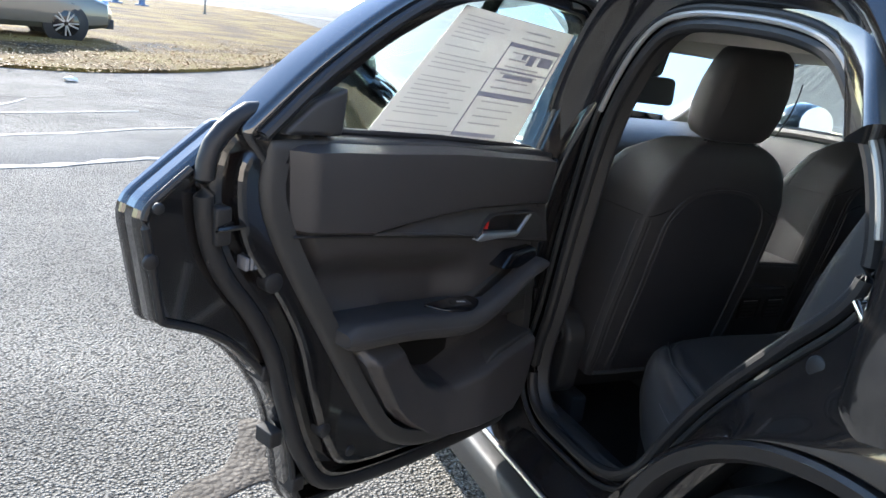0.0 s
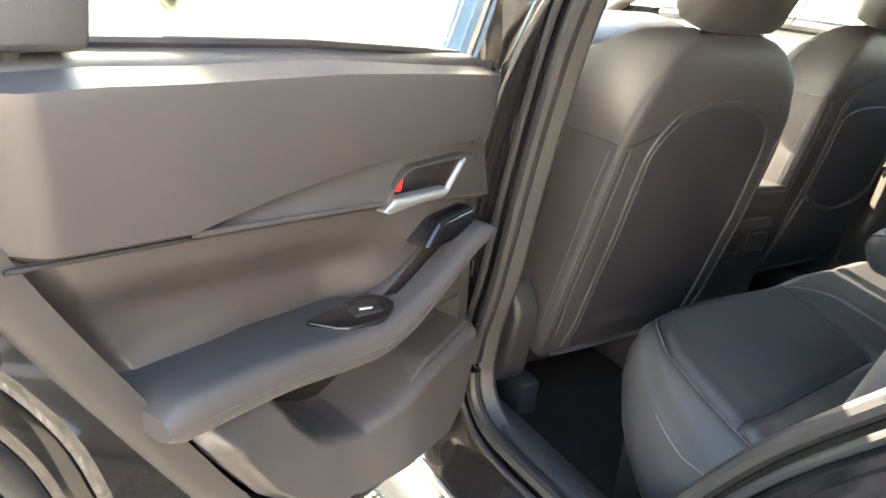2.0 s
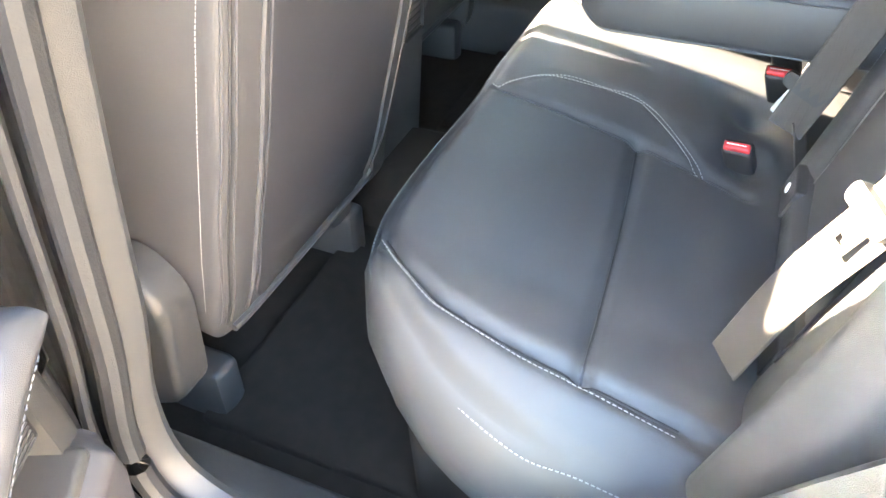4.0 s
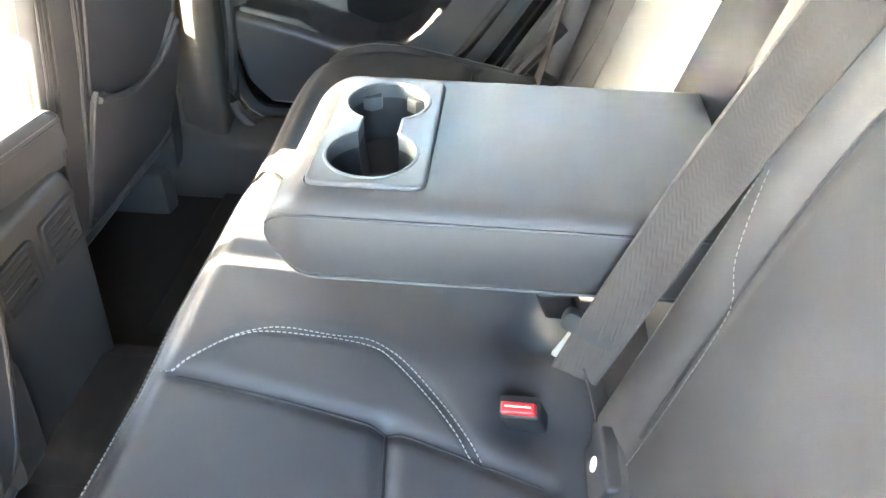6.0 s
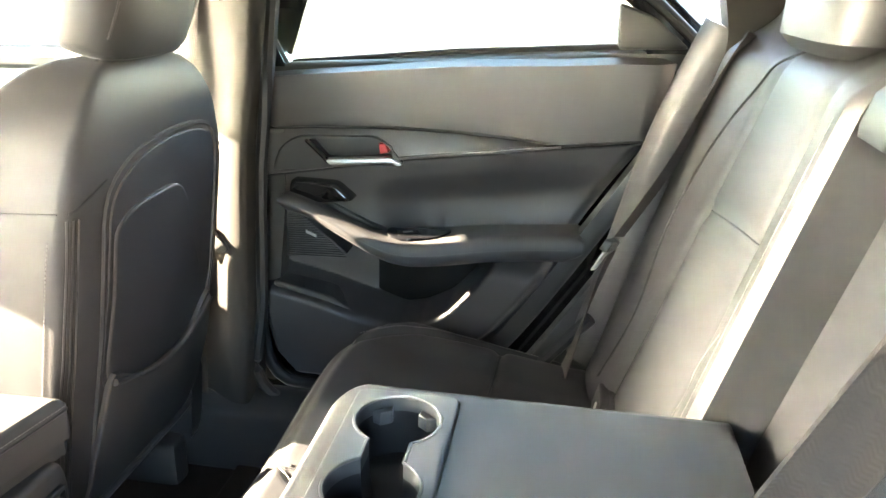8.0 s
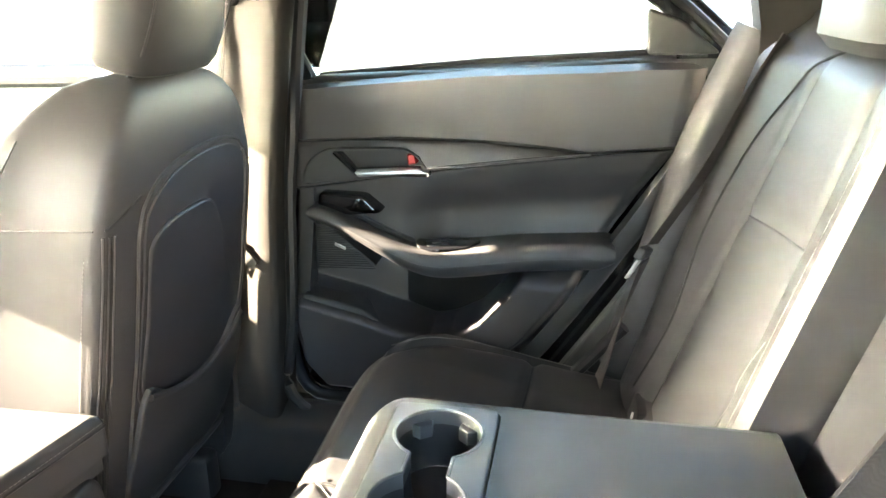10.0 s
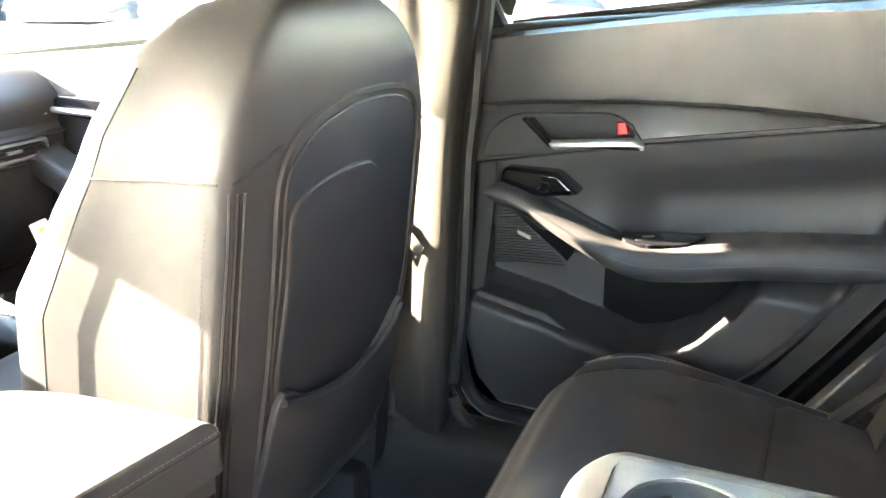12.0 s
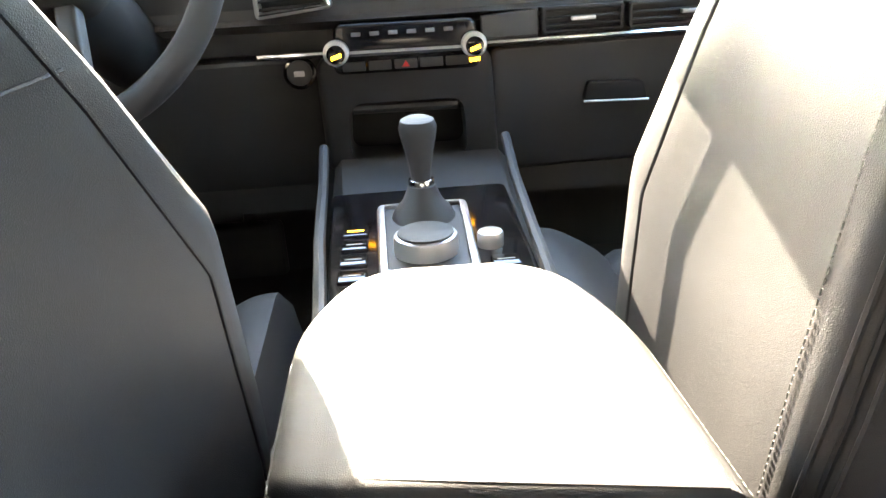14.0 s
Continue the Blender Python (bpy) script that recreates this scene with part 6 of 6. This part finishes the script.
# console top: shifter surround, dial, buttons
top_o = rounded([(-0.085, 0.37), (0.098, 0.37), (0.103, 0.70), (-0.098, 0.70)], 0.012)
deck = part("console_deck", slab(top_o, lambda x, y, d: (x, y, d), 0.640, 0.666, 0.004), GLOSS, con, "gloss black console deck")
for sd, x0, x1 in ((-1, -0.086, -0.100), (1, 0.100, 0.108)):
    part("edge_rail", tube([(x0, 0.36, 0.668), (x1, 0.55, 0.672), (x1 * 1.04, 0.68, 0.682), (x1 * 1.06, 0.76, 0.705)], 0.006, 8), PLASTIC_D, con)
gate_o = rounded([(-0.042, 0.455), (0.048, 0.455), (0.052, 0.635), (-0.045, 0.635)], 0.012)
gate = part("shift_surround", slab(gate_o, lambda x, y, d: (x, y, d), 0.660, 0.674, 0.004, holes=[inset(gate_o, 0.008)]), SATIN, deck, "satin silver shift surround")
part("shift_plate", slab(inset(gate_o, 0.007), lambda x, y, d: (x, y, d), 0.655, 0.670, 0.002), PLASTIC, deck)
boot = part("shift_boot", loft([[(0.004 + r * math.cos(a) * 1.0, 0.60 + r * 1.1 * math.sin(a), z) for a in np.linspace(0, 2 * math.pi, 20, endpoint=False)] for r, z in ((0.034, 0.668), (0.030, 0.677), (0.021, 0.687), (0.017, 0.696), (0.014, 0.704))]), LEATHER, deck, "leatherette shift boot")
part("shift_collar", disc((0.004, 0.601, 0.703), (0, 0.05, 1), 0.0135, 0.007, 18), CHROME, boot, "chrome collar")
kn = [[(0.004 + r * math.cos(a), 0.603 + 0.10 * (z - 0.709) + r * 1.15 * math.sin(a), z) for a in np.linspace(0, 2 * math.pi, 20, endpoint=False)] for r, z in ((0.010, 0.709), (0.0115, 0.72), (0.0145, 0.738), (0.0185, 0.754), (0.0195, 0.762), (0.017, 0.769), (0.010, 0.772))]
part("shift_knob", loft(kn), LEATHER, boot, "black leather shift knob")
dial = part("dial", disc((0.002, 0.508, 0.668), (0, 0, 1), 0.030, 0.020, 28, 0.004), SATIN, deck, "satin ribbed control dial")
part("dial_cap", disc((0.002, 0.508, 0.688), (0, 0, 1), 0.026, 0.002, 28, 0.001), PLASTIC, dial)
part("volume_knob", disc((0.063, 0.520, 0.664), (0, 0, 1), 0.0125, 0.017, 20, 0.003), SATIN, deck, "small silver volume knob")
for k, (x, y) in enumerate(((-0.066, 0.47), (-0.066, 0.505), (-0.066, 0.54), (-0.066, 0.575), (0.072, 0.48))):
    b = part("deck_button", box(x - 0.013, x + 0.013, y - 0.012, y + 0.012, 0.664, 0.6685, 0.0015), GLOSS, deck)
    part("button_mark", box(x - 0.008, x + 0.008, y - 0.0015, y + 0.0015, 0.6680, 0.6690, 0.0003), AMBER if k == 3 else DIM, b)
tray_o2 = rounded([(-0.085, 0.71), (0.085, 0.71), (0.085, 0.84), (-0.085, 0.84)], 0.02)
part("front_tray", slab(tray_o2, lambda x, y, d: (x, y, d), 0.63, 0.652, 0.004), PLASTIC_D, con)

dash = thing("dashboard", "black dashboard with silver trim line and air vents", "dashboard", (0, 1.0, 0.55))
DASH = ((1.36, 0.955), (1.20, 0.972), (1.05, 0.968), (0.96, 0.950), (0.905, 0.915), (0.895, 0.885), (0.905, 0.862), (0.90, 0.845), (0.885, 0.838))


def pad(u, v):
    y, z = curve(DASH, 40)[min(39, int(v * 39.999))]
    x = -0.725 + 1.45 * u
    bulge = 0.025 * math.exp(-((x + 0.36) / 0.2) ** 2)
    return (x, y + 0.05 * (x / 0.72) ** 2 * (v - 0.2), z + bulge * (v < 0.6))


part("dash_pad", patch(pad, 60, 40, lambda p: (p[0], min(p[1] + 0.06, 1.36), p[2] - 0.02)), SOFT, dash, "padded black dashboard top")
DF = lambda x, z, d: (x, 0.885 - d + 0.05 * (x / 0.72) ** 2, z)
mid = rounded([(-0.72, 0.795), (0.70, 0.790), (0.70, 0.842), (-0.72, 0.842)], 0.006)
part("vent_band", slab(mid, DF, -0.05, 0.0, 0.003), PLASTIC, dash)
strip = part("trim_line", tube([DF(x, 0.7975, 0.004) for x in np.linspace(-0.19, 0.66, 40)], 0.0045, 8), CHROME, dash, "bright trim line")
part("trim_line", tube([DF(x, 0.7985, 0.004) for x in np.linspace(-0.70, -0.47, 12)], 0.004, 8), CHROME, dash)
low_o = rounded([(0.115, 0.60), (0.66, 0.595), (0.69, 0.79), (0.115, 0.79)], 0.02)
glove = part("glovebox", slab(low_o, lambda x, z, d: (x, 0.895 - d + 0.05 * (x / 0.72) ** 2 + 0.25 * (0.79 - z), z), -0.05, 0.0, 0.01), PLASTIC, dash, "grained black glovebox door")
part("glovebox_latch", slab(rounded([(0.25, 0.704), (0.345, 0.700), (0.335, 0.728), (0.255, 0.732)], 0.006), lambda x, z, d: (x, 0.905 - d + 0.25 * (0.79 - z), z), -0.01, 0.008, 0.003), PLASTIC_D, glove)
part("latch_edge", tube([(0.25, 0.912, 0.704), (0.345, 0.918, 0.700)], 0.0018, 6), SATIN, glove)
part("knee_panel", slab(rounded([(-0.70, 0.56), (-0.10, 0.56), (-0.10, 0.79), (-0.70, 0.79)], 0.03), lambda x, z, d: (x, 0.91 - d + 0.35 * (0.79 - z), z), -0.05, 0.0, 0.012), PLASTIC, dash)
part("dash_underside", box(-0.70, 0.70, 0.98, 1.36, 0.55, 0.60, 0.01), PLASTIC_D, dash)
stack = rounded([(-0.12, 0.62), (0.13, 0.62), (0.118, 0.79), (-0.118, 0.79)], 0.02)
st_p = part("centre_panel", slab(stack, lambda x, z, d: (x, 0.90 - d + 0.22 * (0.79 - z), z), -0.06, 0.012, 0.012, holes=[rounded([(-0.085, 0.64), (0.085, 0.64), (0.078, 0.725), (-0.078, 0.725)], 0.02)]), PLASTIC, dash)
part("phone_slot", slab(rounded([(-0.09, 0.635), (0.09, 0.635), (0.085, 0.73), (-0.085, 0.73)], 0.02), lambda x, z, d: (x, 0.96 - d + 0.2 * (0.79 - z), z), -0.03, 0.0, 0.004), PLASTIC_D, dash)
part("slot_shelf", tube([(-0.075, 0.915, 0.715), (0.07, 0.915, 0.713)], 0.007, 8), PLASTIC, dash)
# climate panel
clim = part("climate_panel", slab(rounded([(-0.093, 0.770), (0.100, 0.768), (0.096, 0.832), (-0.088, 0.834)], 0.012), DF, -0.02, 0.010, 0.004), GLOSS, dash, "gloss black climate panel")
for x in (-0.087, 0.092):
    k = part("climate_knob", disc(DF(x, 0.799, 0.008), (0, -1, 0.1), 0.0165, 0.020, 24, 0.003), SATIN, clim, "silver climate knob")
    part("knob_face", disc(DF(x, 0.799, 0.0278), (0, -1, 0.1), 0.012, 0.0015, 20, 0.0005), GLOSS, k)
    part("knob_digits", slab([(x - 0.006, 0.792), (x + 0.007, 0.796), (x + 0.007, 0.801), (x - 0.006, 0.797)], DF, 0.028, 0.0305, 0.0003), AMBER, k, "amber figures")
part("climate_bar", tube([DF(-0.07, 0.797, 0.012), DF(0.076, 0.796, 0.012)], 0.005, 8), CHROME, clim)
for k in range(5):
    x = -0.066 + 0.034 * k
    b = part("climate_button", slab(rounded([(x - 0.015, 0.774), (x + 0.015, 0.774), (x + 0.015, 0.786), (x - 0.015, 0.786)], 0.002), DF, 0.005, 0.013, 0.001), PLASTIC, clim)
    if k == 2:
        part("hazard_mark", slab([(x - 0.005, 0.7765), (x + 0.005, 0.7765), (x, 0.7845)], DF, 0.012, 0.0137, 0.0002), RED, b, "red hazard triangle")
for k in range(6):
    x = -0.06 + 0.024 * k
    part("climate_mark", slab([(x - 0.006, 0.818), (x + 0.006, 0.818), (x + 0.006, 0.823), (x - 0.006, 0.823)], DF, 0.006, 0.0108, 0.0002), DIM, clim)
part("fan_mark", slab([(0.086, 0.776), (0.100, 0.777), (0.100, 0.782), (0.086, 0.781)], DF, 0.006, 0.0115, 0.0002), AMBER, clim)
start = part("start_button", disc((-0.140, 0.905, 0.772), (0, -1, 0.1), 0.017, 0.012, 24, 0.003), PLASTIC, dash, "round start button")
part("start_ring", disc((-0.140, 0.905, 0.772), (0, -1, 0.1), 0.022, 0.008, 24, 0.002), GLOSS, start)
part("start_print", box(-0.147, -0.133, 0.891, 0.894, 0.769, 0.776, 0.0005), SATIN, start)


def vent(x0, x1, z0, z1, mid_x=None, ring_mat=PLASTIC_D):
    o = rounded([(x0, z0), (x1, z0), (x1, z1), (x0, z1)], 0.008)
    v = part("air_vent", slab(o, DF, -0.01, 0.007, 0.003, holes=[inset(o, 0.005)]), ring_mat, dash, "slatted air vent")
    part("vent_box", slab(inset(o, 0.004), DF, -0.03, -0.008, 0.001), PLASTIC_D, v)
    for z in np.arange(z0 + 0.011, z1 - 0.006, 0.0095):
        part("vane", tube([DF(x0 + 0.005, z, 0.0), DF(x1 - 0.005, z, 0.0)], 0.0022, 6), PLASTIC, v)
    cx = mid_x or (x0 + x1) / 2
    part("vent_tab", slab(rounded([(cx - 0.016, (z0 + z1) / 2 - 0.002), (cx + 0.016, (z0 + z1) / 2 - 0.002), (cx + 0.016, (z0 + z1) / 2 + 0.003), (cx - 0.016, (z0 + z1) / 2 + 0.003)], 0.001), DF, 0.0, 0.010, 0.001), SATIN, v)


vent(0.184, 0.296, 0.803, 0.840)
vent(0.302, 0.48, 0.803, 0.838)
vent(0.495, 0.655, 0.802, 0.834, ring_mat=SATIN)
part("stack_plate", slab(rounded([(0.104, 0.803), (0.18, 0.803), (0.18, 0.838), (0.104, 0.832)], 0.003), DF, -0.01, 0.004, 0.002), PLASTIC, dash)
sv = rounded([(-0.185, 0.845), (-0.085, 0.855), (-0.098, 0.885), (-0.185, 0.895)], 0.008)
v = part("side_vent", slab(sv, DF, -0.02, 0.012, 0.004, holes=[inset(sv, 0.006)]), SATIN, dash, "silver-rimmed vent beside the wheel")
for k in range(3):
    part("vane", tube([DF(-0.18, 0.857 + 0.010 * k, 0.006), DF(-0.10, 0.860 + 0.009 * k, 0.006)], 0.0022, 6), PLASTIC_D, v)
part("dash_dot", slab(rounded([(0.655, 0.872), (0.672, 0.872), (0.672, 0.888), (0.655, 0.888)], 0.003), lambda x, z, d: (x, 0.93 - d, z), -0.02, 0.0, 0.002), PAPER, dash, "small pale square label")
tag = part("hanging_tag", slab(rounded([(-0.020, 0), (0.018, 0.004), (0.012, -0.12), (-0.024, -0.115)], 0.004), lambda x, z, d: (0.545 + x - 0.01 * math.sin(z * 20), 0.845 + d + 0.35 * z, 0.705 + z), 0, 0.0012, 0.0004), PAPER, None, "white and yellow hanging tag by the glovebox", category="tag")
part("tag_stripe", slab([(-0.006, -0.01), (0.006, -0.01), (0.001, -0.11), (-0.012, -0.11)], lambda x, z, d: (0.545 + x - 0.01 * math.sin(z * 20), 0.8435 + d + 0.35 * z, 0.705 + z), 0, 0.0016, 0.0003), YELLOW, tag)


def steering_wheel(cx, cy, cz, R=0.186):
    t = thing("steering_wheel", "black leather steering wheel with silver switch trims", "steering wheel", (cx, cy + 0.2, cz - 0.1))
    c, s = math.cos(radians(24)), math.sin(radians(24))
    at = lambda a, b, d: (cx + a, cy + b * s - d * c, cz + b * c + d * s)
    rim = [at(R * math.cos(a), R * math.sin(a), 0) for a in np.linspace(0, 2 * math.pi, 64, endpoint=False)]
    part("rim", tube(rim, 0.0155, 12, closed=True, up=(0, -c, s)), LEATHER, t, "leather-wrapped rim")
    hub = part("hub", slab(rounded([(-0.075, 0.055), (-0.085, 0.0), (-0.06, -0.06), (0.06, -0.06), (0.085, 0.0), (0.075, 0.055)], 0.035), at, -0.04, 0.022, 0.015), PLASTIC, t, "airbag cover")
    emblem = [at(0.030 * math.cos(a), 0.022 * math.sin(a), 0.023) for a in np.linspace(0, 2 * math.pi, 30, endpoint=False)]
    part("emblem", tube(emblem, 0.0028, 6, closed=True, up=(0, -c, s)), CHROME, hub, "plain chrome oval emblem")
    for sd in (-1, 1):
        part("spoke", slab(rounded([(sd * 0.07, 0.035), (sd * 0.175, 0.025), (sd * 0.178, -0.012), (sd * 0.07, -0.025)], 0.01), at, -0.02, 0.008, 0.006), PLASTIC, t)
        sw = part("switch_block", slab(rounded([(sd * 0.085, 0.028), (sd * 0.155, 0.022), (sd * 0.155, -0.008), (sd * 0.085, -0.014)], 0.006), at, 0.0, 0.014, 0.003), GLOSS, t)
        for k in range(3):
            part("switch_trim", tube([at(sd * 0.088, 0.022 - 0.016 * k, 0.015), at(sd * 0.150, 0.017 - 0.012 * k, 0.015)], 0.0028, 6), SATIN, sw)
        part("lower_spoke", slab(rounded([(sd * 0.028, -0.05), (sd * 0.05, -0.055), (sd * 0.062, -0.178), (sd * 0.040, -0.182)], 0.008), at, -0.015, 0.006, 0.005), PLASTIC, t)
    part("column", tube([at(0, 0, -0.03), at(0, -0.02, -0.30)], 0.05, 16), PLASTIC_D, t)
    for sd in (-1, 1):
        part("stalk", tube([at(sd * 0.04, 0.02, -0.06), at(sd * 0.155, 0.035, -0.055)], 0.007, 8), PLASTIC_D, t)


steering_wheel(-0.366, 0.68, 0.945, 0.185)
pedal = part("brake_pedal", box(-0.38, -0.24, 1.16, 1.20, 0.36, 0.46, 0.01), RUBBER, None, "black rubber brake pedal", category="pedal")
part("pedal_arm", tube([(-0.31, 1.21, 0.42), (-0.31, 1.30, 0.62)], 0.01, 8), PLASTIC_D, pedal)
cl = part("instrument_hood", patch(lambda u, v: (-0.395 + 0.165 * math.cos(math.pi * (1 - u)), 0.90 + 0.16 * v, 0.955 + 0.050 * math.sin(math.pi * u)), 24, 8, lambda p: (p[0], p[1], p[2] - 0.01)), SOFT, dash)
# Slab added above the mirror to keep sun off the passenger seat's flank.
part("sun_block_slab", slab(rounded([(-0.13, 1.165), (0.09, 1.165), (0.12, 1.315), (-0.16, 1.315)], 0.02), lambda x, z, d: (x, 0.84 - d, z), -0.03, 0.03, 0.012), PLASTIC_D, body)
# Mirror block, added low and wide so its shadow covers that flank.
part("sun_block_mirror", slab(rounded([(-0.125, 1.075), (0.135, 1.070), (0.13, 1.165), (-0.12, 1.170)], 0.025), lambda x, z, d: (x, 0.79 - d, z), -0.02, 0.012, 0.008), PLASTIC_D, body)
